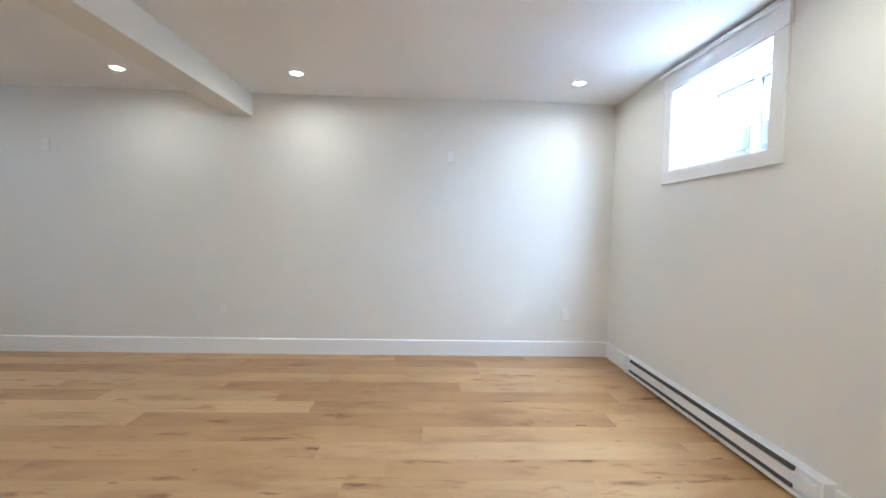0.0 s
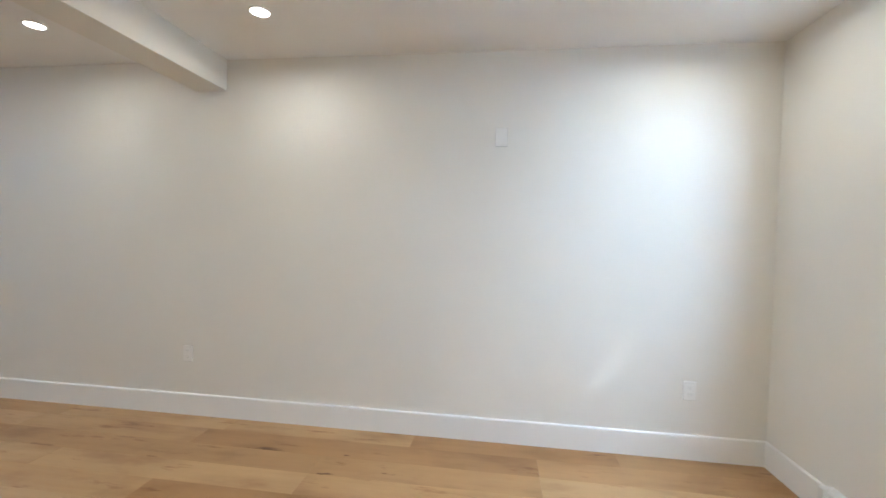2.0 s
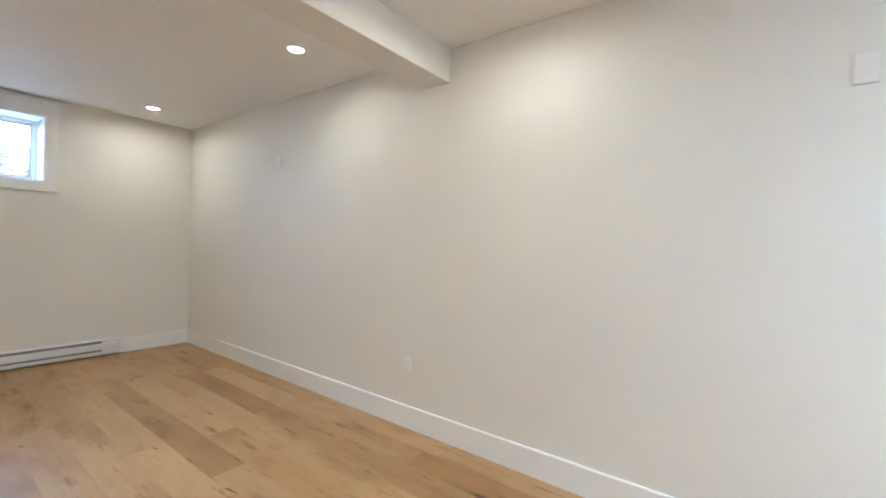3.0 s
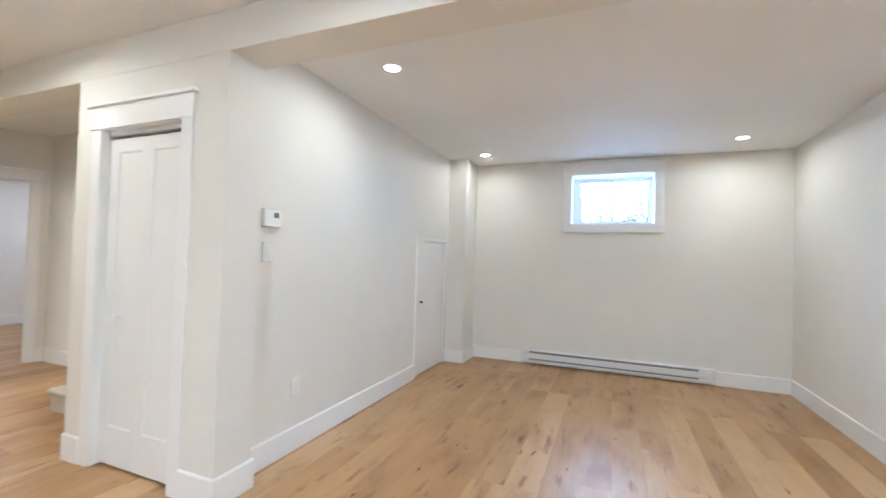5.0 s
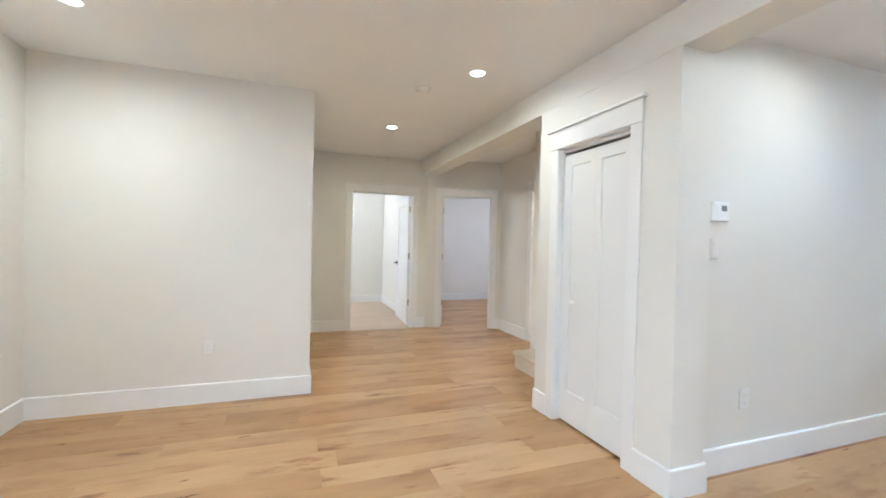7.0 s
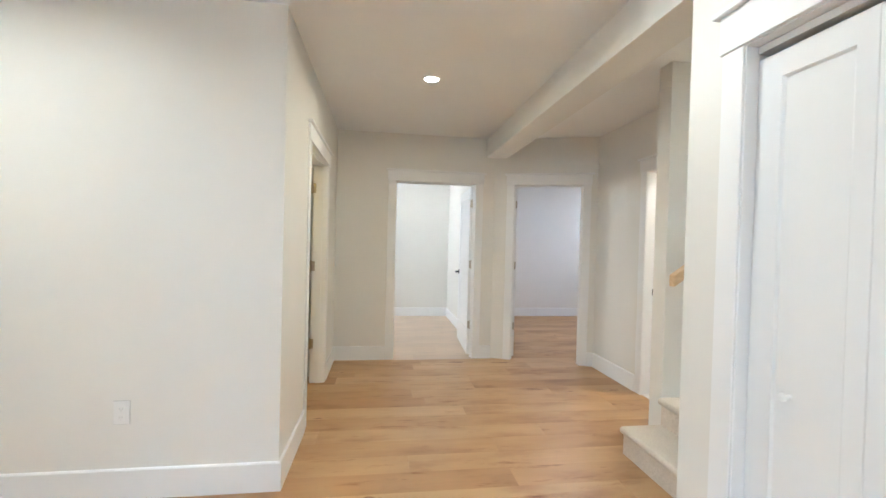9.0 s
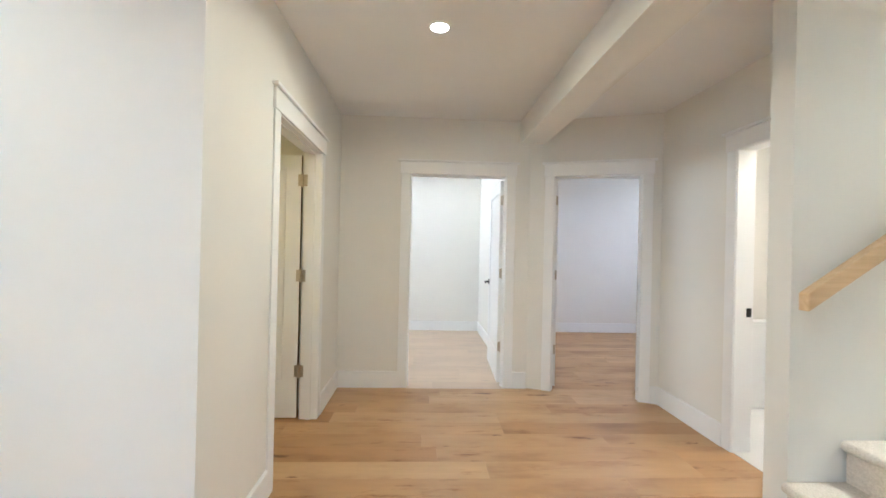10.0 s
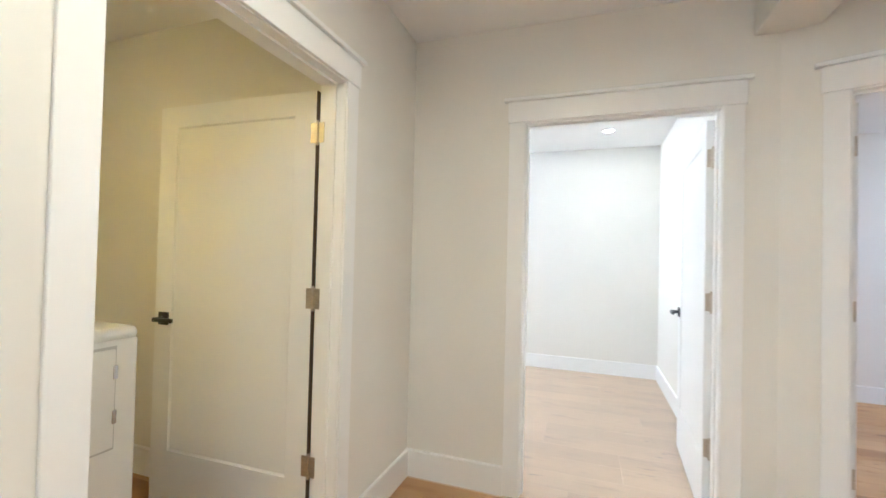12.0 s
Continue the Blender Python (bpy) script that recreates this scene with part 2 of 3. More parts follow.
def extrude_profile(bm, profile, a, b, axis):
    """A closed profile [(u, z)] swept from a to b along axis x or y; u lies along the other one."""
    put = (lambda s, u, z: (s, u, z)) if axis == "x" else (lambda s, u, z: (u, s, z))
    one = [bm.verts.new(put(a, u, z)) for u, z in profile]
    two = [bm.verts.new(put(b, u, z)) for u, z in profile]
    n = len(profile)
    for k in range(n):
        bm.faces.new((one[k], one[(k + 1) % n], two[(k + 1) % n], two[k]))
    bm.faces.new(one), bm.faces.new(list(reversed(two)))
    bmesh.ops.recalc_face_normals(bm, faces=bm.faces)
    return bm


def mesh_of(name, bm, mat, smooth=False):
    bmesh.ops.recalc_face_normals(bm, faces=bm.faces)
    me = bpy.data.meshes.new(name)
    bm.to_mesh(me)
    bm.free()
    me.materials.append(mat)
    if smooth:
        for p in me.polygons:
            p.use_smooth = True
        me.set_sharp_from_angle(angle=radians(35))
    return me


def part(name, bm, mat, parent, label="", smooth=False):
    ob = new(name, mesh_of(name, bm, mat, smooth))
    ob.parent = parent
    return tagged(ob, label)


def structure(name, bm, mat, label, category):
    return tagged(new(name, mesh_of(name, bm, mat)), label, category, kind="structure")


def root(name, m, label, category, group="", kind=""):
    ob = new(name)
    ob.matrix_world = m
    return tagged(ob, label, category, group, kind)


# ---- walls ----
def wall(name, along, face, back, a, b, top, holes, label, z0=0.0):
    """A wall with its seen face and its back at fixed places across, running from a to b; holes are (a, b, z0, z1)."""
    bm = bmesh.new()

    def block(s0, s1, z_low, z_high):
        if s1 - s0 > 1e-4 and z_high - z_low > 1e-4:
            if along == "x":
                box(bm, s0, face, z_low, s1, back, z_high)
            else:
                box(bm, face, s0, z_low, back, s1, z_high)
    at = a
    for h0, h1, low, high in sorted(holes):
        block(at, h0, z0, top)
        block(h0, h1, z0, low)
        block(h0, h1, high, top)
        at = h1
    block(at, b, z0, top)
    return structure(name, bm, WALL, label, "wall")


JAMB = 0.018


def opening(span, high=DOOR_H):
    return span[0] - JAMB, span[1] + JAMB, 0.0, high + JAMB


WIN_E, WIN_W = (-1.958, -1.0), (-2.262, -1.307)
WIN_1, WIN_2 = (-10.4, -9.445), (-10.55, -9.595)
WZ = (1.775, 2.404)
OUT = 0.40
PLAIN = "warm white painted drywall, plain and smooth"
wall("wall_north", "x", 0.0, 0.25, XW - OUT, XE + OUT, H, [], PLAIN)
wall("wall_east", "y", XE, XE + OUT, Y_FAR, 0.0, H, [(*WIN_E, *WZ), (*WIN_1, *WZ)], "warm white painted wall with a high basement window")
wall("wall_west", "y", XW, XW - OUT, Y_FAR, 0.0, H, [(*WIN_W, *WZ), (*WIN_2, *WZ)], "warm white painted wall with a high basement window")
wall("wall_south", "x", Y_FAR, Y_FAR - 0.2, XW - OUT, XE + OUT, H, [], PLAIN)
wall("wall_living_south", "x", YS1, YS1 - 0.12, X_HALL + 0.12, XE, H, [], PLAIN)
CD = (-4.657, -3.962)
wall("wall_closet_front", "y", 0.0, -0.12, Y_CLO, Y_PIL, BEAM_Z, [opening(CD, 2.03)], "white painted closet wall under the beam")
wall("wall_closet_return", "x", Y_PIL, Y_PIL - 0.225, -BEAM_W, -0.12, BEAM_Z, [], PLAIN)
AD = (-3.34, -2.56)
wall("wall_access", "x", Y_ACC, Y_ACC - 0.12, XW, -BEAM_W, H, [(*AD, 0.0, 1.50)], "warm white wall with a low access door")
wall("wall_pilaster", "x", -3.49, Y_ACC, XW, -3.43, H, [], "boxed-in white corner pilaster")
wall("wall_stair_north", "x", Y_CLO, Y_CLO + 0.12, XW, -BEAM_W, H, [], PLAIN)
wall("wall_stair_stub", "x", Y_CLO, Y_CLO + 0.12, -BEAM_W, -0.12, BEAM_Z, [], PLAIN)
wall("wall_stair_south", "x", -5.93, -6.056, XW, -0.67, H, [], "white stair wall with its free end in the hall")
BD = (-6.915, -6.12)
wall("wall_hall_west", "y", -1.19, -1.31, -8.20, -6.056, H, [opening(BD)], "white hall wall with the bathroom doorway")
D1 = (0.125, 1.045)
wall("wall_hall_south", "x", Y_HALL, Y_HALL - 0.12, -0.105, XE, H, [opening(D1)], "white hall end wall with a bedroom doorway")
LD = (-7.45, -6.512)
wall("wall_hall_east", "y", X_HALL, X_HALL + 0.12, Y_HALL, YS1, H, [opening(LD)], "white hall wall with the laundry doorway")
wall("wall_laundry_south", "x", -7.64, -7.76, X_HALL + 0.12, XE, H, [], PLAIN)
wall("wall_bedroom_divider", "y", X_DIV, -0.18, Y_FAR, Y_HALL - 0.12, H, [], PLAIN)
X_BATH, Y_BATH = -2.62, -8.12
wall("wall_bath_west", "y", X_BATH, X_BATH - 0.1, Y_BATH, -6.056, H, [], PLAIN)
wall("wall_bath_south", "x", Y_BATH, Y_BATH - 0.08, XW, -1.31, H, [], PLAIN)

# the slanted wall at the hall's end, in its own axes: x along it, y into the hall
DIAG_AT, DIAG_TURN, DIAG_LEN = (-0.105, Y_HALL, 0.0), 159.5, 1.157
D2 = (0.237, 0.993)
slant = wall("wall_hall_slant", "x", 0.0, 0.12, 0.0, DIAG_LEN, H, [opening(D2)], "white slanted hall wall with a bedroom doorway")
slant.matrix_world = pose(*DIAG_AT, 0, 0, DIAG_TURN)

# ceiling with the stairwell left open, and the dropped beam
HOLE = (XW, -1.75, -5.93, Y_CLO)
structure("ceiling", boxes((XW - OUT, HOLE[3], H, XE + OUT, 0.25, H + 0.22), (XW - OUT, Y_FAR - 0.2, H, XE + OUT, HOLE[2], H + 0.22), (HOLE[1], HOLE[2], H, XE + OUT, HOLE[3], H + 0.22), (XW - OUT, HOLE[2], H, HOLE[0], HOLE[3], H + 0.22)), CEIL, "flat matt white basement ceiling", "ceiling")
structure("ceiling_beam", boxes((-BEAM_W, Y_HALL, BEAM_Z, 0.0, 0.0, H), bevel=0.003, segments=1), WALL, "boxed white dropped ceiling beam", "beam")
structure("wall_stairwell_upper", boxes((XW - 0.1, -6.03, H + 0.22, HOLE[1] + 0.1, -5.93, 5.0), (XW - 0.1, Y_CLO, H + 0.22, HOLE[1] + 0.1, Y_CLO + 0.1, 5.0), (XW - 0.1, -5.93, H + 0.22, XW, Y_CLO, 5.0), (HOLE[1], -5.93, H + 0.22, HOLE[1] + 0.1, Y_CLO, 5.0), (XW - 0.1, -6.03, 5.0, HOLE[1] + 0.1, Y_CLO + 0.1, 5.1)), WALL, "white upper stairwell shaft", "wall")
structure("floor_slab", boxes((XW - OUT, Y_FAR - 0.2, -0.25, XE + OUT, 0.25, -0.014)), SUBFLOOR, "dark subfloor below the maple boards", "floor")


# ---- baseboards ----
def baseboard(x0, y0, x1, y1, nx, ny):
    """Along a wall from one point to another; (nx, ny) points into the room."""
    bm = bmesh.new()
    t = BASE_T
    if abs(nx) < 0.5:
        s = ny
        extrude_profile(bm, [(y0, 0), (y0 + s * t, 0), (y0 + s * t, BASE_H - 0.006), (y0 + s * (t - 0.005), BASE_H), (y0, BASE_H)], x0, x1, "x")
    else:
        s = nx
        extrude_profile(bm, [(x0, 0), (x0 + s * t, 0), (x0 + s * t, BASE_H - 0.006), (x0 + s * (t - 0.005), BASE_H), (x0, BASE_H)], y0, y1, "y")
    return structure("baseboard", bm, TRIM, "white painted flat baseboard", "baseboard")


T = BASE_T
CAS = 0.092
HEAT_E, HEAT_W = (-2.45, -0.515), (-2.82, -0.685)
for run in (
        (XW, 0, XE, 0, 0, -1), (XE, -T, XE, HEAT_E[1], -1, 0), (XE, HEAT_E[0], XE, YS1 + T, -1, 0), (X_HALL - T, YS1, XE, YS1, 0, 1),
        (XW, -T, XW, HEAT_W[1], 1, 0), (XW, HEAT_W[0], XW, -3.49, 1, 0), (XW + T, -3.49, -3.43, -3.49, 0, 1), (-3.43, -3.49 + T, -3.43, Y_ACC, 1, 0),
        (AD[1] + 0.045, Y_ACC, -BEAM_W, Y_ACC, 0, 1), (-BEAM_W, Y_PIL, 0, Y_PIL, 0, 1), (0, Y_PIL + T, 0, CD[1] + CAS, 1, 0), (0, CD[0] - CAS, 0, Y_CLO, 1, 0),
        (-BEAM_W, Y_ACC + T, -BEAM_W, Y_PIL + T, -1, 0),
        (X_HALL, YS1, X_HALL, LD[1] + CAS, -1, 0), (X_HALL, LD[0] - CAS, X_HALL, Y_HALL, -1, 0),
        (D1[1] + CAS, Y_HALL, X_HALL - T, Y_HALL, 0, 1), (-0.1, Y_HALL, D1[0] - CAS, Y_HALL, 0, 1),
        (-1.19, -7.80, -1.19, BD[0] - CAS, 1, 0),
        (X_DIV, Y_FAR, XE, Y_FAR, 0, 1), (X_DIV, Y_FAR + T, X_DIV, Y_HALL - 0.12, 1, 0), (XW, Y_FAR, -0.18, Y_FAR, 0, 1), (-0.18, Y_FAR + T, -0.18, Y_HALL - 0.12, -1, 0),
        (XE, Y_FAR + T, XE, Y_HALL - 0.12, -1, 0), (XW, Y_FAR + T, XW, -8.2, 1, 0), (2.80, -7.64, XE, -7.64, 0, 1), (XE, -7.64 + T, XE, YS1 - 0.12, -1, 0)):
    baseboard(*run)
slant_bm = boxes((D2[1] + CAS, -T, 0, DIAG_LEN - 0.004, 0, BASE_H), bevel=0.003, segments=1)
ob = structure("baseboard", slant_bm, TRIM, "white painted flat baseboard", "baseboard")
ob.matrix_world = pose(*DIAG_AT, 0, 0, DIAG_TURN)


# ---- doorways: local x along the opening, y out of the wall to the hall side (negative), z up ----
def doorway(name, m, width, label, height=DOOR_H, depth=0.12, overhang=0.03, stop=True, head=0.118):
    top = root(name, m, label, "doorway", kind="structure")
    proud, lip = 0.011, 0.005
    for side in (-1, 1):
        y0, y1 = (-proud, 0) if side < 0 else (depth, depth + proud)
        grow = 0.006 * side
        for x0 in (-CAS, width + lip):
            part("casing", boxes((x0, y0, 0, x0 + CAS - lip, y1, height + lip), bevel=0.002, segments=1), TRIM, top)
        h0, h1 = (y0 + grow, y1) if side < 0 else (y0, y1 + grow)
        part("head_casing", boxes((-CAS - 0.008, h0, height + lip, width + CAS + 0.008, h1, height + head), bevel=0.002, segments=1), TRIM, top)
        h0, h1 = (y0 - 0.024, y1) if side < 0 else (y0, y1 + 0.024)
        part("cap_moulding", boxes((-CAS - overhang, h0, height + head, width + CAS + overhang, h1, height + head + 0.02), bevel=0.003, segments=1), TRIM, top)
    for x0 in (-JAMB, width):
        part("jamb", boxes((x0, -0.002, 0, x0 + JAMB, depth + 0.002, height), bevel=0.0015, segments=1), TRIM, top)
    part("head_jamb", boxes((-JAMB, -0.002, height, width + JAMB, depth + 0.002, height + JAMB), bevel=0.0015, segments=1), TRIM, top)
    if stop:
        for x0 in (0.0, width - 0.01):
            part("door_stop", boxes((x0, depth * 0.35, 0, x0 + 0.01, depth * 0.35 + 0.035, height - 0.01)), TRIM, top)
        part("door_stop", boxes((0.0, depth * 0.35, height - 0.01, width, depth * 0.35 + 0.035, height)), TRIM, top)
    return top


def shaker(width, height, panels, thick=0.035, stile=0.115, recess=0.009):
    """A door leaf with recessed panels: x from 0 to width, y from 0 to thick."""
    bm = bmesh.new()
    xs = [0.0] + [v for p in panels for v in p[:2]] + [width]
    low, high = panels[0][2], panels[0][3]
    for a, b in zip(xs[0::2], xs[1::2]):
        box(bm, a, 0, low, b, thick, high)
    box(bm, 0, 0, 0, width, thick, low)
    box(bm, 0, 0, high, width, thick, height)
    for a, b, lo, hi in panels:
        box(bm, a, recess, lo, b, thick - recess, hi)
        for y0, y1 in ((0.002, recess), (thick - recess, thick - 0.002)):
            e = 0.008
            flat, edge = (recess, 0.002) if y0 < thick / 2 else (thick - recess, thick - 0.002)
            for quad in (((a, edge, lo), (b, edge, lo), (b - e, flat, lo + e), (a + e, flat, lo + e)), ((a, edge, hi), (b, edge, hi), (b - e, flat, hi - e), (a + e, flat, hi - e)), ((a, edge, lo), (a, edge, hi), (a + e, flat, hi - e), (a + e, flat, lo + e)), ((b, edge, lo), (b, edge, hi), (b - e, flat, hi - e), (b - e, flat, lo + e))):
                bm.faces.new([bm.verts.new((q[0], q[1] + (0.0006 if flat > thick / 2 else -0.0006) * (q[1] == flat), q[2])) for q in quad])
    return bm


def lever(parent, x, z, y, side, point, mat):
    """A lever on a square rose at (x, z) of a leaf face; side: -1 or 1 along y; point: way of the lever along x."""
    bm = boxes((x - 0.032, y, z - 0.032, x + 0.032, y + side * 0.009, z + 0.032), bevel=0.003)
    cylinder(bm, (x, y + side * 0.03, z), 0.011, 0.045, "Y", 16)
    box(bm, x - 0.012 * point, y + side * 0.044, z - 0.011, x + point * 0.115, y + side * 0.058, z + 0.011, bevel=0.004)
    part("lever_handle", bm, mat, parent, "black lever handle on a square rose", True)


def hinge(parent, x, y, z, ways):
    """Knuckle at (x, y) with two small plates; ways: plate directions in the local plan."""
    bm = bmesh.new()
    cylinder(bm, (x, y, z), 0.0075, 0.092, "Z", 14)
    for k in (-0.5, 0.5):
        cylinder(bm, (x, y, z + k * 0.1), 0.0055, 0.01, "Z", 12)
    for wx, wy in ways:
        if abs(wx) > abs(wy):
            box(bm, x, y - 0.0015, z - 0.045, x + wx, y + 0.0015, z + 0.045, bevel=0.001, segments=1)
        else:
            box(bm, x - 0.0015, y, z - 0.045, x + 0.0015, y + wy, z + 0.045, bevel=0.001, segments=1)
    part("hinge", bm, NICKEL, parent, "satin nickel butt hinge", True)


def swing_leaf(top, width, thick_side, hinge_x, hinge_y, turn, flip, height=DOOR_H - 0.03):
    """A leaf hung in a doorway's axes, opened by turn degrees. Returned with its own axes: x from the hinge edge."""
    ob = part("door_leaf", shaker(width, height, [(0.112, width - 0.112, 0.285, height - 0.105)]), DOOR, top, "white one-panel shaker door leaf, standing open")
    ob.matrix_local = pose(hinge_x, hinge_y, 0.012, 0, 0, turn) @ Matrix.Translation((0.004, thick_side, 0))
    for z in (0.358, 1.088, 1.818):
        part("hinge_plate", boxes((-0.0015, 0.003, z - 0.045, 0.0005, 0.031, z + 0.045), bevel=0.0005, segments=1), NICKEL, ob, "satin nickel hinge plate")
    return ob

# bedroom doorway in the hall's end wall: seen from the hall, its x runs west
door_1 = doorway("door_1", pose(D1[1], Y_HALL, 0, 0, 0, 180), D1[1] - D1[0], "white cased bedroom doorway with its door open")
w1 = D1[1] - D1[0]
leaf = swing_leaf(door_1, w1 - 0.006, 0.0, w1 + 0.004, 0.132, 87, 1)
lever(leaf, w1 - 0.07, 0.94, 0.035, 1, -1, BLACK)
lever(leaf, w1 - 0.07, 0.94, 0.0, -1, -1, BLACK)
for z in (0.37, 1.10, 1.83):
    hinge(door_1, w1 - 0.003, 0.126, z, [(0, -0.036)])

# slanted bedroom doorway
m2 = pose(*DIAG_AT, 0, 0, DIAG_TURN) @ Matrix.Translation((D2[0], 0, 0))
door_2 = doorway("door_2", m2, D2[1] - D2[0], "white cased bedroom doorway in the slanted wall, door open")
w2 = D2[1] - D2[0]
leaf = swing_leaf(door_2, w2 - 0.006, 0.0, 0.030, 0.132, 100, 1)
lever(leaf, w2 - 0.07, 0.94, 0.0, -1, -1, BLACK)
for z in (0.37, 1.10, 1.83):
    hinge(door_2, 0.003, 0.126, z, [(0, -0.036)])

# laundry doorway: its x runs south
w3 = LD[1] - LD[0]
door_3 = doorway("door_3", pose(X_HALL, LD[1], 0, 0, 0, -90), w3, "white cased laundry doorway with its door open")
leaf = swing_leaf(door_3, w3 - 0.006, 0.0, w3 + 0.0365, 0.144, 91, 1)
lever(leaf, w3 - 0.07, 0.94, 0.035, 1, -1, BLACK)
lever(leaf, w3 - 0.07, 0.94, 0.0, -1, -1, BLACK)
# added strip: the hinge gap's shade as a dark colour on the leaf edge
part("hinge_shade_strip", boxes((-0.001, 0.001, 0.0, 0.0004, 0.034, DOOR_H - 0.03)), HINGE_SHADE, leaf, "dark strip painted as the shade in the hinge gap")
part("latch_plate", boxes((w3 - 0.0065, 0.006, 0.91, w3 - 0.0045, 0.029, 0.97)), BLACK, leaf)
for z in (0.37, 1.10, 1.83):
    hinge(door_3, w3 - 0.004, 0.134, z, [(0, -0.034), (-0.001, 0.036)])

# bathroom doorway: its x runs north
wb = BD[1] - BD[0]
door_4 = doorway("door_4", pose(-1.19, BD[0], 0, 0, 0, 90), wb, "white cased bathroom doorway without a door in view", stop=False)
part("strike_plate", boxes((-0.001, 0.078, 0.915, 0.002, 0.112, 0.975), (0.002, 0.086, 0.930, 0.003, 0.104, 0.960)), BLACK, door_4, "black strike plate")

# closet with a bifold door: its x runs north
wc = CD[1] - CD[0]
door_5 = doorway("door_5", pose(0.0, CD[0], 0, 0, 0, 90), wc, "white cased closet doorway with a closed bifold door", height=2.03, stop=False, head=0.14)
half = wc / 2
for k in range(2):
    fold = part("bifold_leaf", shaker(half - 0.002, 1.966, [(0.085, half - 0.002 - 0.052, 0.225, 1.885)] if k == 0 else [(0.052, half - 0.002 - 0.085, 0.225, 1.885)], 0.032), DOOR, door_5, "white bifold leaf with one tall recessed panel")
    fold.matrix_local = pose(k * half + 0.001, 0.045, 0.018)
    if k == 0:
        kb = cylinder(bmesh.new(), (0.145, -0.008, 0.89), 0.007, 0.02, "Y", 14)
        bmesh.ops.create_uvsphere(kb, u_segments=16, v_segments=10, radius=0.015, matrix=Matrix.Translation((0.145, -0.024, 0.89)) @ Matrix.Diagonal((1, 0.7, 1, 1)))
        part("knob", kb, PLATE, fold, "small round white knob", True)
part("bifold_track", boxes((0.002, 0.040, 2.004, wc - 0.002, 0.085, 2.029), bevel=0.001, segments=1), PLATE, door_5, "white bifold track")

# low access door under the stairs: its x runs west
wa = AD[1] - AD[0]
door_6 = root("door_6", pose(AD[1], Y_ACC, 0, 0, 0, 180), "low white flush access door below the stairs, closed", "door", kind="structure")
part("casing", boxes((-0.045, -0.010, 0, 0, 0, 1.5), bevel=0.002, segments=1), TRIM, door_6)
part("casing", boxes((wa, -0.010, 0, wa + 0.045, 0, 1.5), bevel=0.002, segments=1), TRIM, door_6)
part("head_casing", boxes((-0.045, -0.010, 1.5, wa + 0.045, 0, 1.545), bevel=0.002, segments=1), TRIM, door_6)
slab = part("door_leaf", boxes((0.004, 0.002, 0.014, wa - 0.004, 0.036, 1.496), bevel=0.002, segments=1), DOOR, door_6)
kb = cylinder(bmesh.new(), (0.075, -0.006, 0.82), 0.008, 0.02, "Y", 14)
bmesh.ops.create_uvsphere(kb, u_segments=16, v_segments=10, radius=0.018, matrix=Matrix.Translation((0.075, -0.026, 0.82)) @ Matrix.Diagonal((1.3, 0.7, 0.8, 1)))
part("knob", kb, BLACK, slab, "small dark knob", True)
# solid dark strip in the gap under the leaf, painted as its shadow
part("bottom_shadow_strip", boxes((0.004, 0.02, 0.002, wa - 0.004, 0.034, 0.012)), UNDERDOOR_SHADE, door_6)


# ---- windows: local x along the wall, y out of the room, z up ----
def window(name, m, label, d=0.075):
    w, h = WIN_E[1] - WIN_E[0], WZ[1] - WZ[0]
    top = root(name, m, label, "window", kind="structure")
    c = 0.088
    for x0 in (-c, w):
        part("casing", boxes((x0, -0.018, 0, x0 + c, 0, h), bevel=0.002, segments=1), TRIM, top)
    part("bottom_casing", boxes((-c, -0.018, -0.09, w + c, 0, 0), bevel=0.002, segments=1), TRIM, top)
    part("head_casing", boxes((-c - 0.012, -0.024, h, w + c + 0.012, 0, h + 0.118), bevel=0.002, segments=1), TRIM, top)
    part("cap_moulding", boxes((-c - 0.05, -0.046, h + 0.118, w + c + 0.05, 0, h + 0.146), bevel=0.003, segments=1), TRIM, top)
    j = 0.012
    for x0 in (0, w - j):
        part("jamb_liner", boxes((x0, -0.012, 0, x0 + j, d, h)), TRIM, top)
    for z0 in (0, h - j):
        part("jamb_liner", boxes((j, -0.012, z0, w - j, d, z0 + j)), TRIM, top)
    f = 0.036
    part("window_frame", boxes((0, d, 0, f + 0.045, d + 0.07, h), (w - f, d, 0, w, d + 0.07, h), (f + 0.045, d, 0, w - f, d + 0.07, f), (f + 0.045, d, h - f, w - f, d + 0.07, h)), VINYL, top, "white vinyl window frame")
    mid = w / 2
    for k, (a, b, y0) in enumerate(((f + 0.045, mid + 0.013, d + 0.008), (mid - 0.013, w - f, d + 0.036))):
        s = 0.026
        sash = part("sash", boxes((a, y0, f, a + s, y0 + 0.024, h - f), (b - s, y0, f, b, y0 + 0.024, h - f), (a + s, y0, f, b - s, y0 + 0.024, f + s), (a + s, y0, h - f - s, b - s, y0 + 0.024, h - f)), VINYL, top, "white vinyl sliding sash")
        g = 0.006
        part("gasket", boxes((a + s, y0 + 0.003, f + s, a + s + g, y0 + 0.020, h - f - s), (b - s - g, y0 + 0.003, f + s, b - s, y0 + 0.020, h - f - s), (a + s + g, y0 + 0.003, f + s, b - s - g, y0 + 0.020, f + s + g), (a + s + g, y0 + 0.003, h - f - s - g, b - s - g, y0 + 0.020, h - f - s)), SCREEN, sash, "thin grey glazing gasket")
        pane = part("pane", boxes((a + s, y0 + 0.010, f + s, b - s, y0 + 0.014, h - f - s)), GLASS, sash, "clear glass pane")
        pane.visible_shadow = False
    return top


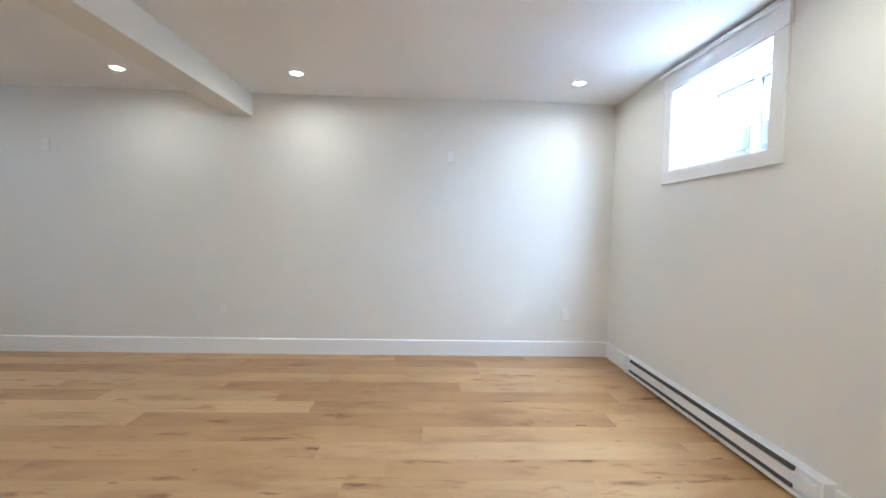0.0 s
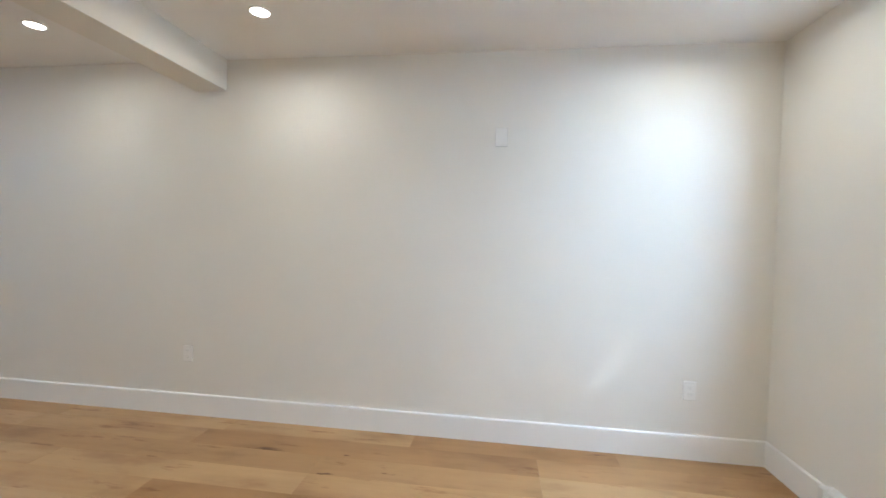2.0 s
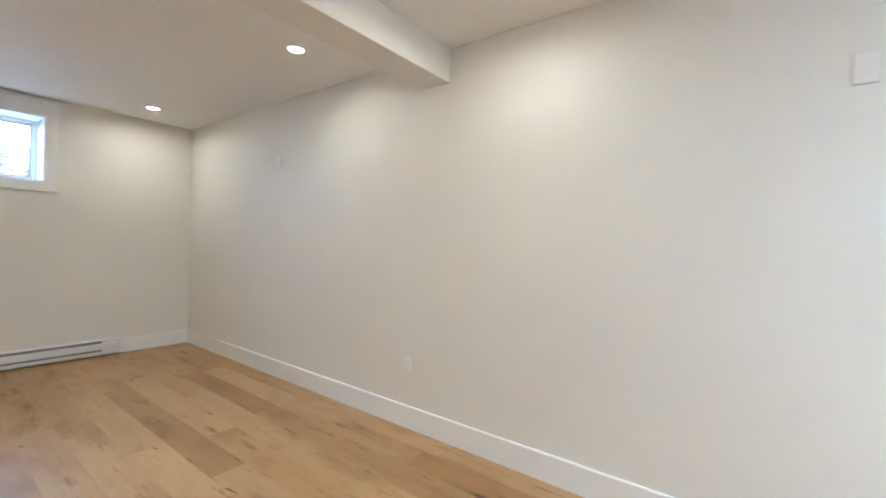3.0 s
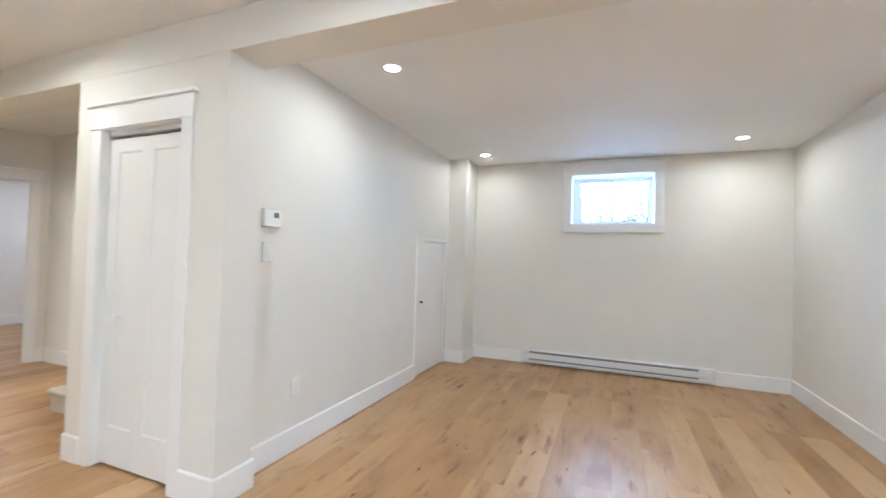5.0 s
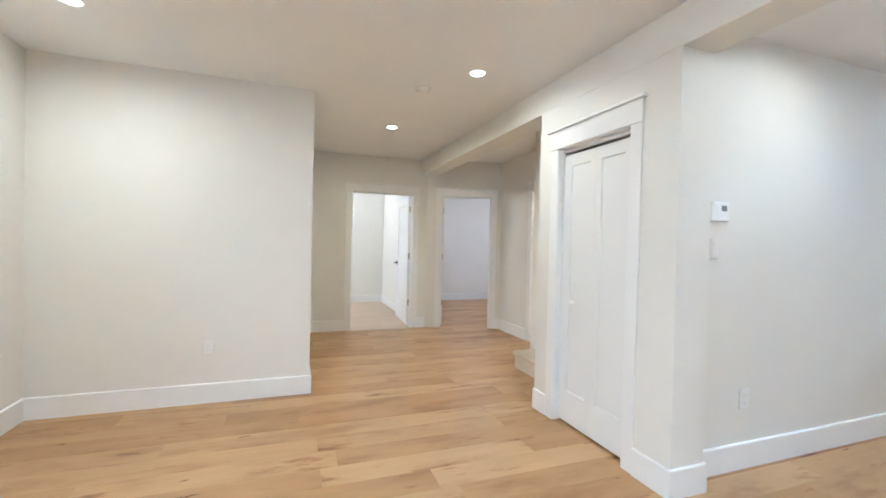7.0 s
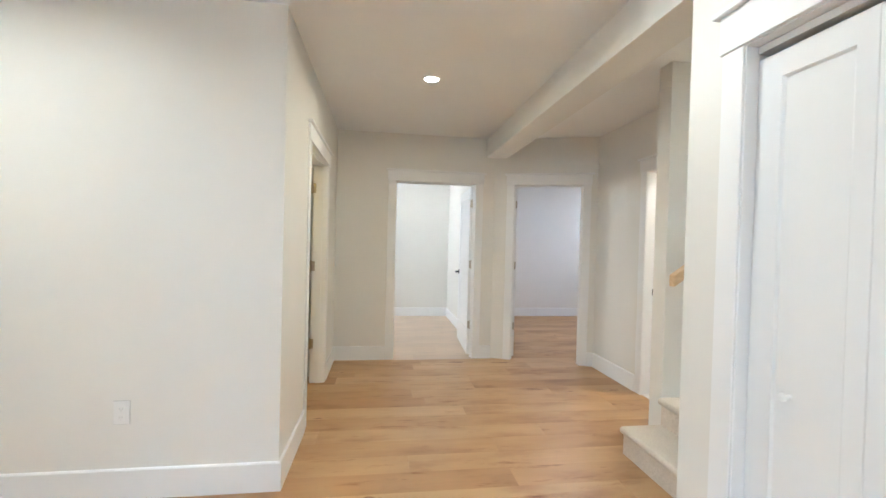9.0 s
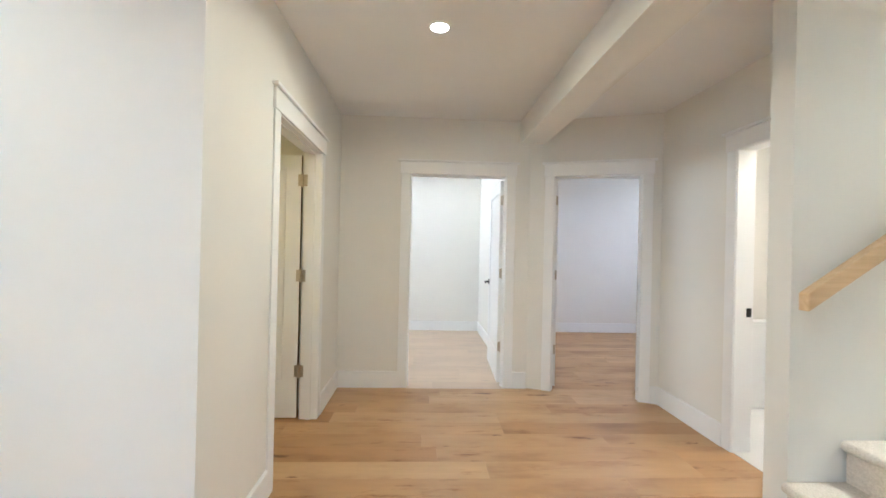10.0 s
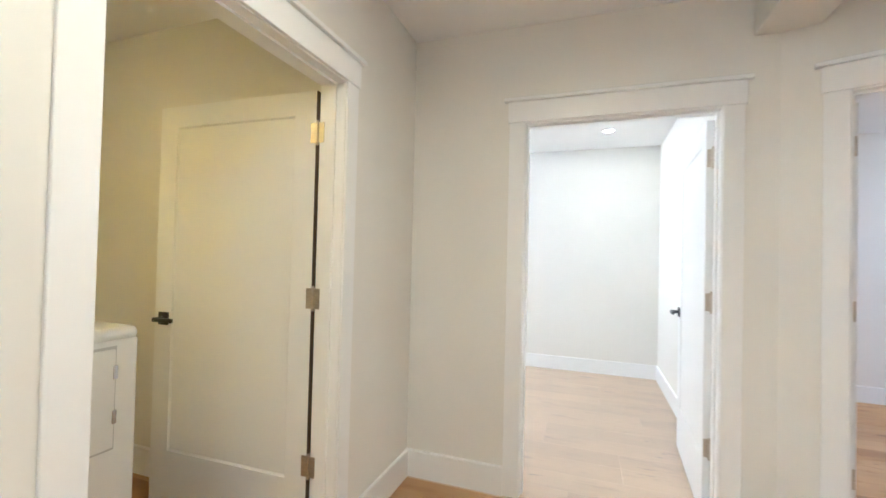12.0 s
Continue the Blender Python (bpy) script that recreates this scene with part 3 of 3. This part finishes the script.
window("window_1", pose(XE, WIN_E[1], WZ[0], 0, 0, -90), "small high white sliding window set deep in flat white casing", 0.26)
window("window_2", pose(XW, WIN_W[0], WZ[0], 0, 0, 90), "small high white sliding window set deep in flat white casing", 0.26)
window("window_3", pose(XE, WIN_1[1], WZ[0], 0, 0, -90), "small high white bedroom window")
window("window_4", pose(XW, WIN_2[0], WZ[0], 0, 0, 90), "small high white bedroom window")


# ---- stairs: treads rise to the west ----
def stair_step(k):
    x1, z1 = -0.375 - 0.2645 * k, 0.1795 * (k + 1)
    x0 = x1 - 0.2645 - 0.03
    z0 = 0.0 if k == 0 else z1 - 0.1795 - 0.05
    y0, y1 = -5.925, Y_CLO - 0.004
    nose = 0.028
    prof = [(x0, z0), (x1 - nose, z0), (x1 - nose, z1 - 0.045)]
    prof += [(x1 - 0.02 + 0.02 * math.cos(a), z1 - 0.022 + 0.022 * math.sin(a)) for a in [radians(-80 + 17 * i) for i in range(11)]]
    prof += [(x0, z1)]
    bm = extrude_profile(bmesh.new(), prof, y0, y1, "y")
    return bm


stairs = root("stairs", pose(0, 0, 0), "beige carpeted staircase rising behind the closet", "stairs", kind="structure")
for k in range(13):
    part("step", stair_step(k), CARPET, stairs, smooth=True)
part("skirt_board", boxes((-0.70, -5.93, 0.0, -0.672, -5.918, 0.12)), TRIM, stairs)

# handrail on the stair wall
rail = root("handrail", pose(-0.668, -5.868, 1.140), "square-edged natural oak handrail on the stair wall", "handrail")
slope = math.degrees(math.atan2(0.1795, 0.2645))
bar_bm = boxes((-2.5, -0.026, -0.038, 0.0, 0.026, 0.038), bevel=0.006)
for v in bar_bm.verts:
    v.co.z -= v.co.x * math.tan(radians(slope))
part("rail", bar_bm, RAILWOOD, rail)
for d in (0.55, 1.6, 2.6):
    x, z = -d * math.cos(radians(slope)), d * math.sin(radians(slope))
    part("bracket", sweep(bmesh.new(), [(x, -0.061, z - 0.085), (x, -0.03, z - 0.085), (x, -0.006, z - 0.07), (x, 0, z - 0.045)], 0.007), NICKEL, rail, smooth=True)


# ---- baseboard heaters: local x along the wall, y out of the wall to the room (negative) ----
def heater(m, length, fins):
    top = root("baseboard_heater", m, "long white electric baseboard heater with grey slots", "heater", "electric baseboard heaters")
    e, dep, hi = 0.10, 0.066, 0.152
    prof = [(0, 0), (-dep + 0.006, 0), (-dep, 0.004), (-dep, 0.026), (-dep + 0.010, 0.030), (-dep + 0.010, 0.052), (-dep, 0.056), (-dep, 0.112), (-dep + 0.016, 0.118), (-dep + 0.022, 0.136), (-dep + 0.014, 0.142), (-dep + 0.024, hi), (0, hi)]
    part("cover", extrude_profile(bmesh.new(), prof, e * 0.35, length - e * 0.35, "x"), ENAMEL, top)
    for a, b in ((0.0, e * 0.35), (length - e * 0.35, length)):
        part("end_cap", boxes((a, -dep - 0.003, 0, b, 0, hi + 0.003), bevel=0.004), ENAMEL, top)
    part("outlet_slot", boxes((e, -dep + 0.004, 0.1165, length - 0.17, -dep + 0.024, 0.1405)), fins, top, "upper air slot, its light or shade put into the grey")
    part("inlet_slot", boxes((e, -dep - 0.001, 0.0315, length - 0.17, -dep + 0.012, 0.0505)), fins, top, "lower air slot, its light or shade put into the grey")
    return top


# same heater twice; only the painted light in the slot colour differs
heater(pose(XE, HEAT_E[1], 0.024, 0, 0, -90), HEAT_E[1] - HEAT_E[0], SHADED_FINS)
heater(pose(XW, HEAT_W[0], 0.024, 0, 0, 90), HEAT_W[1] - HEAT_W[0], LIT_FINS)


# ---- recessed lights ----
def recessed_light(x, y, z=H):
    top = root("recessed_light", pose(x, y, z), "round white recessed ceiling light, switched on", "ceiling light", "recessed ceiling lights")
    ring = bmesh.new()
    prof = [(0.048, 0.0), (0.0625, 0.0), (0.0625, -0.003), (0.058, -0.006), (0.052, -0.006), (0.048, -0.003)]
    loops = [[ring.verts.new((r * math.cos(2 * math.pi * k / 40), r * math.sin(2 * math.pi * k / 40), z)) for r, z in prof] for k in range(40)]
    for a, b in zip(loops, loops[1:] + loops[:1]):
        for i in range(len(prof)):
            ring.faces.new((a[i], a[(i + 1) % len(prof)], b[(i + 1) % len(prof)], b[i]))
    part("trim_ring", ring, PLATE, top, smooth=True)
    part("lens", cylinder(bmesh.new(), (0, 0, -0.0015), 0.048, 0.003, "Z", 40), LENS, top, "glowing frosted lens")


HALL_LIGHT, LAUNDRY_LIGHT, BATH_LIGHT, BED_FILL = (0.852, -6.565), (2.9, -6.1), (-1.75, -6.7), (-1.6, -9.3)
STAIR_LIGHT = (-2.9, -5.42)
LIGHTS = ((-0.88, -0.565), (0.607, -0.585), (3.03, -0.58), (-3.30, -0.60), (-0.87, -3.16), (-3.30, -3.22), (0.60, -4.86), HALL_LIGHT, (3.03, -4.86), (0.60, -2.72), (3.03, -2.72), (0.55, -10.33), LAUNDRY_LIGHT, BATH_LIGHT, BED_FILL)
for x, y in LIGHTS:
    recessed_light(x, y)
    if (x, y) == LAUNDRY_LIGHT:
        down_light(x, y, H - 0.008, 2.1, (1.0, 0.60, 0.11))
    # unseen fixture, added to brighten the bedroom behind the slanted doorway
    elif (x, y) == BED_FILL:
        down_light(x, y, H - 0.008, 3.6, (1.0, 0.88, 0.84))
    elif (x, y) == (-3.30, -3.22):
        down_light(x, y, H - 0.008, 1.2)
    elif x < -0.5 and y > Y_ACC:
        down_light(x, y, H - 0.008, 1.3 if x > -1 and y > -1 else 1.7)
    elif x > 2.9:
        down_light(x, y, H - 0.008, 1.6 if y > -1 else 3.6 if y > -4 else 3.2)
    elif y > -1 and x > 0:
        down_light(x, y, H - 0.008, 1.9)
    elif (x, y) == HALL_LIGHT:
        down_light(x, y, H - 0.008, 3.5, (1.0, 0.77, 0.45))
    elif (x, y) == (0.60, -4.86):
        down_light(x, y, H - 0.008, 2.3)
    elif (x, y) == (0.60, -2.72):
        down_light(x, y, H - 0.008, 1.2)
    elif (x, y) == (0.55, -10.33):
        down_light(x, y, H - 0.008, 1.0)
    elif (x, y) == BATH_LIGHT:
        down_light(x, y, H - 0.008, 6.2, (1.0, 0.75, 0.50))
    else:
        down_light(x, y, H - 0.008)
recessed_light(*STAIR_LIGHT, 5.0)
down_light(*STAIR_LIGHT, 4.992, 38.0)
BED_1_COLOR, BED_2_COLOR = (1.0, 0.87, 0.74), (1.0, 0.87, 0.79)      # lamp colours at the unseen bedroom windows, tuned to the rooms' wall tone
for x, wy, turn, watts, color in ((XE + 0.20, WIN_1, 90, 16.0, BED_1_COLOR), (XW - 0.20, WIN_2, -90, 5.5, BED_2_COLOR)):
    sky_light(x, (wy[0] + wy[1]) / 2, (WZ[0] + WZ[1]) / 2, 0.9, 0.56, turn, watts, color)
# the open sky of the two living-room windows, high in their openings
sky_light(XE + 0.145, sum(WIN_E) / 2, 2.345, 0.66, 0.22, 90, 22.0, SKY_COLOR, 10)
sky_light(XW - 0.54, sum(WIN_W) / 2, 2.31, 0.95, 0.38, -90, 12.0, (0.64, 0.81, 1.0), 28)

# smoke alarm
alarm = root("smoke_alarm", pose(0.876, -5.325, H), "round white smoke alarm on the ceiling", "smoke alarm")
part("alarm_base", cylinder(bmesh.new(), (0, 0, -0.006), 0.066, 0.012, "Z", 36), PLATE, alarm, smooth=True)
part("alarm_cover", cylinder(bmesh.new(), (0, 0, -0.024), 0.050, 0.026, "Z", 36, 0.062), PLATE, alarm, smooth=True)
part("test_button", cylinder(bmesh.new(), (0.02, 0, -0.038), 0.010, 0.004, "Z", 20), PLATE, alarm, smooth=True)


# ---- wall plates: local x along the wall, y negative into the room ----
def plate(name, m, label, kind_of, sockets=True, w=0.074, h=0.118):
    top = root(name, m, label, kind_of, "wall plates")
    # solid grey rim a little larger than the cover, standing in for its shadow
    part("shadow_rim", boxes((-w / 2 - 0.0015, -0.0025, -h / 2 - 0.002, w / 2 + 0.0015, 0, h / 2 + 0.0015)), SOCKET_SHADE, top, "thin grey rim painted as the cover's shadow outline")
    part("cover_plate", boxes((-w / 2, -0.0085, -h / 2, w / 2, 0, h / 2), bevel=0.0035), COVER, top)
    if sockets:
        for zc in (-0.022, 0.022):
            face = part("receptacle", boxes((-0.017, -0.010, zc - 0.015, 0.017, -0.0055, zc + 0.015), bevel=0.002), COVER, top)
            part("socket_slots", boxes((-0.008, -0.0106, zc - 0.004, -0.006, -0.0095, zc + 0.006), (0.006, -0.0106, zc - 0.004, 0.008, -0.0095, zc + 0.006), (-0.002, -0.0106, zc - 0.011, 0.002, -0.0095, zc - 0.007)), SOCKET_SHADE, face)
    else:
        part("rocker", boxes((-0.017, -0.010, -0.034, 0.017, -0.0055, 0.034), bevel=0.002), COVER, top)
    return top


OUTLET = "white duplex wall outlet with a plain cover"
for x, z in ((-0.285, 0.452), (3.172, 0.435)):
    plate("wall_outlet", pose(x, 0, z, 0, 0, 0), OUTLET, "outlet")
for x, z in ((1.958, 2.02), (-1.97, 2.03)):
    plate("wall_plate", pose(x, 0, z, 0, 0, 0), "white media wall plate high on the wall", "wall plate", False)
plate("wall_outlet", pose(2.48, YS1, 0.443, 0, 0, 180), OUTLET, "outlet")
plate("wall_outlet", pose(-0.70, Y_ACC, 0.42, 0, 0, 180), OUTLET, "outlet")
plate("light_switch", pose(-0.405, Y_ACC, 1.32, 0, 0, 180), "white single light switch below the thermostat", "light switch", False)
thermo = root("thermostat", pose(-0.418, Y_ACC, 1.53, 0, 0, 180), "white wall thermostat with a small grey display", "thermostat")
part("thermostat_body", boxes((-0.07, -0.030, -0.055, 0.07, 0, 0.055), bevel=0.006), PLATE, thermo)
part("display", boxes((0.004, -0.0312, 0.002, 0.044, -0.0295, 0.034)), SCREEN, thermo, "small grey display")

# ---- bathroom ----
structure("floor_bathroom", boxes((X_BATH, Y_BATH, -0.013, -1.20, -6.056, 0.004)), BATH_FLOOR, "smooth white bathroom floor", "floor")
baseboard(X_BATH, -7.68, X_BATH, -6.056, 1, 0)


def low_wall():
    top = root("low_wall", pose(X_BATH, -7.81, 0.004), "low white painted wall with a thin white cap behind the toilet", "low wall")
    part("wall_body", boxes((0.002, 0.0, 0.0, 0.75, 0.12, 0.732), bevel=0.002, segments=1), TRIM, top)
    part("cap", boxes((0.002, -0.012, 0.734, 0.765, 0.132, 0.757), bevel=0.004), TRIM, top, "thin white painted cap")


def toilet():
    top = root("toilet", pose(-2.28, -7.685, 0.004, 0, 0, 90), "white close-coupled toilet with its supply hose before a low wall", "toilet")
    part("tank", boxes((0.02, -0.20, 0.40, 0.215, 0.20, 0.70), bevel=0.022, segments=4), PORCELAIN, top, smooth=True)
    part("tank_lid", boxes((0.012, -0.208, 0.702, 0.228, 0.208, 0.732), bevel=0.011, segments=3), PORCELAIN, top, smooth=True)
    lever_bm = cylinder(bmesh.new(), (0.165, -0.203, 0.665), 0.012, 0.012, "Y", 16)
    box(lever_bm, 0.125, -0.213, 0.658, 0.172, -0.206, 0.671, bevel=0.003)
    part("flush_lever", lever_bm, CHROME, top, "chrome flush lever", True)
    bowl = bmesh.new()
    rings = []
    for z, cx, gx, gy in ((0.0, 0.30, 0.20, 0.11), (0.03, 0.30, 0.20, 0.11), (0.16, 0.32, 0.20, 0.10), (0.26, 0.38, 0.23, 0.14), (0.36, 0.42, 0.26, 0.18), (0.39, 0.42, 0.265, 0.185), (0.395, 0.42, 0.25, 0.17)):
        rings.append([bowl.verts.new((cx + gx * math.cos(2 * math.pi * k / 28), gy * math.sin(2 * math.pi * k / 28), z)) for k in range(28)])
    for a, b in zip(rings, rings[1:]):
        for k in range(28):
            bowl.faces.new((a[k], a[(k + 1) % 28], b[(k + 1) % 28], b[k]))
    bowl.faces.new(rings[0]), bowl.faces.new(rings[-1])
    part("bowl", bowl, PORCELAIN, top, smooth=True)
    part("pedestal", boxes((0.03, -0.138, 0.0, 0.27, 0.138, 0.398), bevel=0.02, segments=3), PORCELAIN, top, smooth=True)
    lid = bmesh.new()
    low, high = ([lid.verts.new((0.42 + 0.262 * math.cos(2 * math.pi * k / 32), 0.188 * math.sin(2 * math.pi * k / 32), z)) for k in range(32)] for z in (0.398, 0.428))
    for k in range(32):
        lid.faces.new((low[k], low[(k + 1) % 32], high[(k + 1) % 32], high[k]))
    lid.faces.new(low), lid.faces.new(high)
    bmesh.ops.bevel(lid, geom=[e for e in lid.edges if all(v.co.z > 0.42 for v in e.verts)], offset=0.008, segments=2, affect="EDGES")
    part("seat_lid", lid, PORCELAIN, top, smooth=True)
    part("inlet_nut", cylinder(bmesh.new(), (0.115, -0.172, 0.389), 0.017, 0.022, "Z", 14), BLACK, top)
    part("supply_hose", sweep(bmesh.new(), [(0.115, -0.172, 0.38), (0.115, -0.172, 0.345), (0.125, -0.172, 0.325), (0.165, -0.172, 0.30), (0.175, -0.172, 0.275), (0.17, -0.172, 0.24), (0.155, -0.172, 0.21), (0.145, -0.172, 0.19)], 0.0085, 10), CHROME, top, "braided grey supply hose", True)
    valve = cylinder(bmesh.new(), (0.07, -0.172, 0.175), 0.010, 0.138, "X", 14)
    cylinder(valve, (0.142, -0.172, 0.175), 0.018, 0.035, "X", 16)
    cylinder(valve, (0.003, -0.172, 0.175), 0.03, 0.004, "X", 20)
    part("shutoff_valve", valve, CHROME, top, "chrome shut-off valve", True)


low_wall()
toilet()


# ---- laundry: dryer facing west ----
def dryer():
    top = root("clothes_dryer", pose(2.36, -7.06, 0), "white front-loading clothes dryer beside the open door", "dryer")
    part("cabinet", boxes((0.0, 0.0, 0.02, 0.68, 0.685, 0.962), bevel=0.014, segments=3), APPLIANCE, top, smooth=True)
    part("top_panel", boxes((-0.002, -0.002, 0.950, 0.684, 0.687, 1.004), bevel=0.026, segments=5), APPLIANCE, top, smooth=True)
    # the seam's shadow as a flat grey sheet showing round the door panel
    part("door_seam_shade", boxes((-0.002, 0.082, 0.556, 0.002, 0.608, 0.938)), SOCKET_SHADE, top, "grey sheet painted as the shadow in the door seam")
    door = part("door_panel", boxes((-0.015, 0.09, 0.566, -0.0025, 0.60, 0.930), bevel=0.006, segments=3), APPLIANCE, top, smooth=True)
    for z in (0.68, 0.843):
        part("door_hinge", boxes((-0.017, 0.084, z - 0.025, -0.001, 0.10, z + 0.025), bevel=0.002), CHROME, door, "small grey hinge cover")
    part("console", boxes((0.55, 0.0, 1.0, 0.69, 0.685, 1.12), bevel=0.015), APPLIANCE, top)
    for y in (0.06, 0.62):
        for x in (0.06, 0.62):
            part("foot", cylinder(bmesh.new(), (x, y, 0.01), 0.02, 0.02, "Z", 14), BLACK, top)


dryer()

# ---- outside, glimpsed through the windows ----
GZ = 1.45
structure("ground", boxes((XE + OUT, -60, GZ - 0.3, 80, 60, GZ), (-80, -60, GZ - 0.3, XW - OUT, 60, GZ), (XW - OUT, 0.25, GZ - 0.3, XE + OUT, 60, GZ), (XW - OUT, -60, GZ - 0.3, XE + OUT, Y_FAR - 0.2, GZ)), GROUND, "pale gravel yard around the house", "ground")


def fence(x, y0, y1, pitch=0.22, high=1.36):
    top = root("fence", pose(x, y0, GZ), "weathered blue-grey board fence in the yard", "fence")
    n = int((y1 - y0) / pitch)
    for k in range(n):
        part("board", boxes((0, k * pitch, 0.04, 0.02, (k + 1) * pitch - 0.03, high + 0.012 * (k % 3))), FENCE, top)
    for z in (0.30, 1.05):
        part("fence_rail", boxes((-0.04, 0, z, -0.001, n * pitch, z + 0.09)), FENCE, top)


def shrub(x, y, wide, high, seed):
    """Forking stems and a loose crown of small leaves, thicker in uneven clumps."""
    rng = random.Random(seed)
    top = root("shrub", pose(x, y, GZ), "loose grey-green garden shrub in the yard", "shrub", "shrubs in the yard")
    stems, crown = bmesh.new(), bmesh.new()
    for k in range(9):
        turn, lean = rng.uniform(0, 6.28), rng.uniform(0.15, 0.5) * wide
        tip = Vector((lean * math.cos(turn), lean * math.sin(turn), high * rng.uniform(0.55, 0.98)))
        path = [Vector((tip.x * f ** 1.5, tip.y * f ** 1.5, tip.z * f)) for f in (0.0, 0.35, 0.7, 1.0)]
        sweep(stems, path, 0.012, 6)
        for leaf in range(85):
            at = path[1].lerp(tip, rng.uniform(0.1, 1.05)) + Vector((rng.gauss(0, 0.15), rng.gauss(0, 0.15), rng.gauss(0, 0.09)))
            at.z = max(at.z, 0.06)
            a = Vector((rng.gauss(0, 1), rng.gauss(0, 1), rng.gauss(0, 0.6))).normalized()
            b = a.orthogonal().normalized()
            size = rng.uniform(0.03, 0.065)
            crown.faces.new([crown.verts.new(at + size * p) for p in (-a, b * 0.45, a, -b * 0.45)])
    part("stems", stems, FENCE, top)
    part("crown", crown, LEAF, top, "small grey-green leaves")


for x, side in ((58.0, 1), (-58.0, -1)):
    structure("backdrop", boxes((x, -90, GZ, x + side, 90, 40.0)), HAZE, "pale hazy sky low over the horizon", "backdrop")
fence(6.2, -9, 9)
for x, y, wide, high, seed in ((-11.4, -2.5, 1.9, 1.75, 3), (-12.2, -1.55, 2.4, 1.9, 4), (-11.8, -0.55, 2.2, 2.15, 5)):
    shrub(x, y, wide, high, seed)

# ---- maple boards, laid east to west, joints staggered ----
floor = root("floor", pose(0, 0, 0), "honey-toned character maple plank floor", "floor", kind="structure")
PW, GAP = 0.195, 0.0005
plank_meshes = {}


def plank_mesh(length, width, board):
    key = (round(length, 2), round(width, 3), board.name)
    if key not in plank_meshes:
        L, W, c = length - GAP, width - GAP, 0.0005
        bm = bmesh.new()
        ring = lambda d, z: [bm.verts.new(p) for p in ((d, d, z), (L - d, d, z), (L - d, W - d, z), (d, W - d, z))]
        a, b, t = ring(0, -0.012), ring(0, -c), ring(c, 0.0)
        for r0, r1 in ((a, b), (b, t)):
            for k in range(4):
                bm.faces.new((r0[k], r0[(k + 1) % 4], r1[(k + 1) % 4], r1[k]))
        bm.faces.new(t)
        plank_meshes[key] = mesh_of("plank", bm, board)
    return plank_meshes[key]


rnd = random.Random(7)
y = 0.014
while y > Y_FAR:
    mid = y - PW / 2
    if mid > Y_ACC - 0.1:
        x0, x1 = XW, XE
    elif mid > YS1:
        x0, x1 = -0.9, XE
    elif mid > -7.62:
        x0, x1 = -1.2, XE
    else:
        x0, x1 = XW, XE
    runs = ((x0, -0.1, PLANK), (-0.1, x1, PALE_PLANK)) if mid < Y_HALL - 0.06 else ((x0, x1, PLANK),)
    for r0, r1, board in runs:
        x = r0 - rnd.choice((0.3, 0.7, 1.1, 1.5))
        while x < r1 - 0.02:
            length = rnd.choice((1.3, 1.6, 1.9, 2.2))
            a, b = max(x, r0), min(x + length, r1)
            if b - a > 0.05:
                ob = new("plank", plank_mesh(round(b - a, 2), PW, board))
                ob.parent = floor
                ob.location = (a, y - PW, 0)
            x += length
    y -= PW
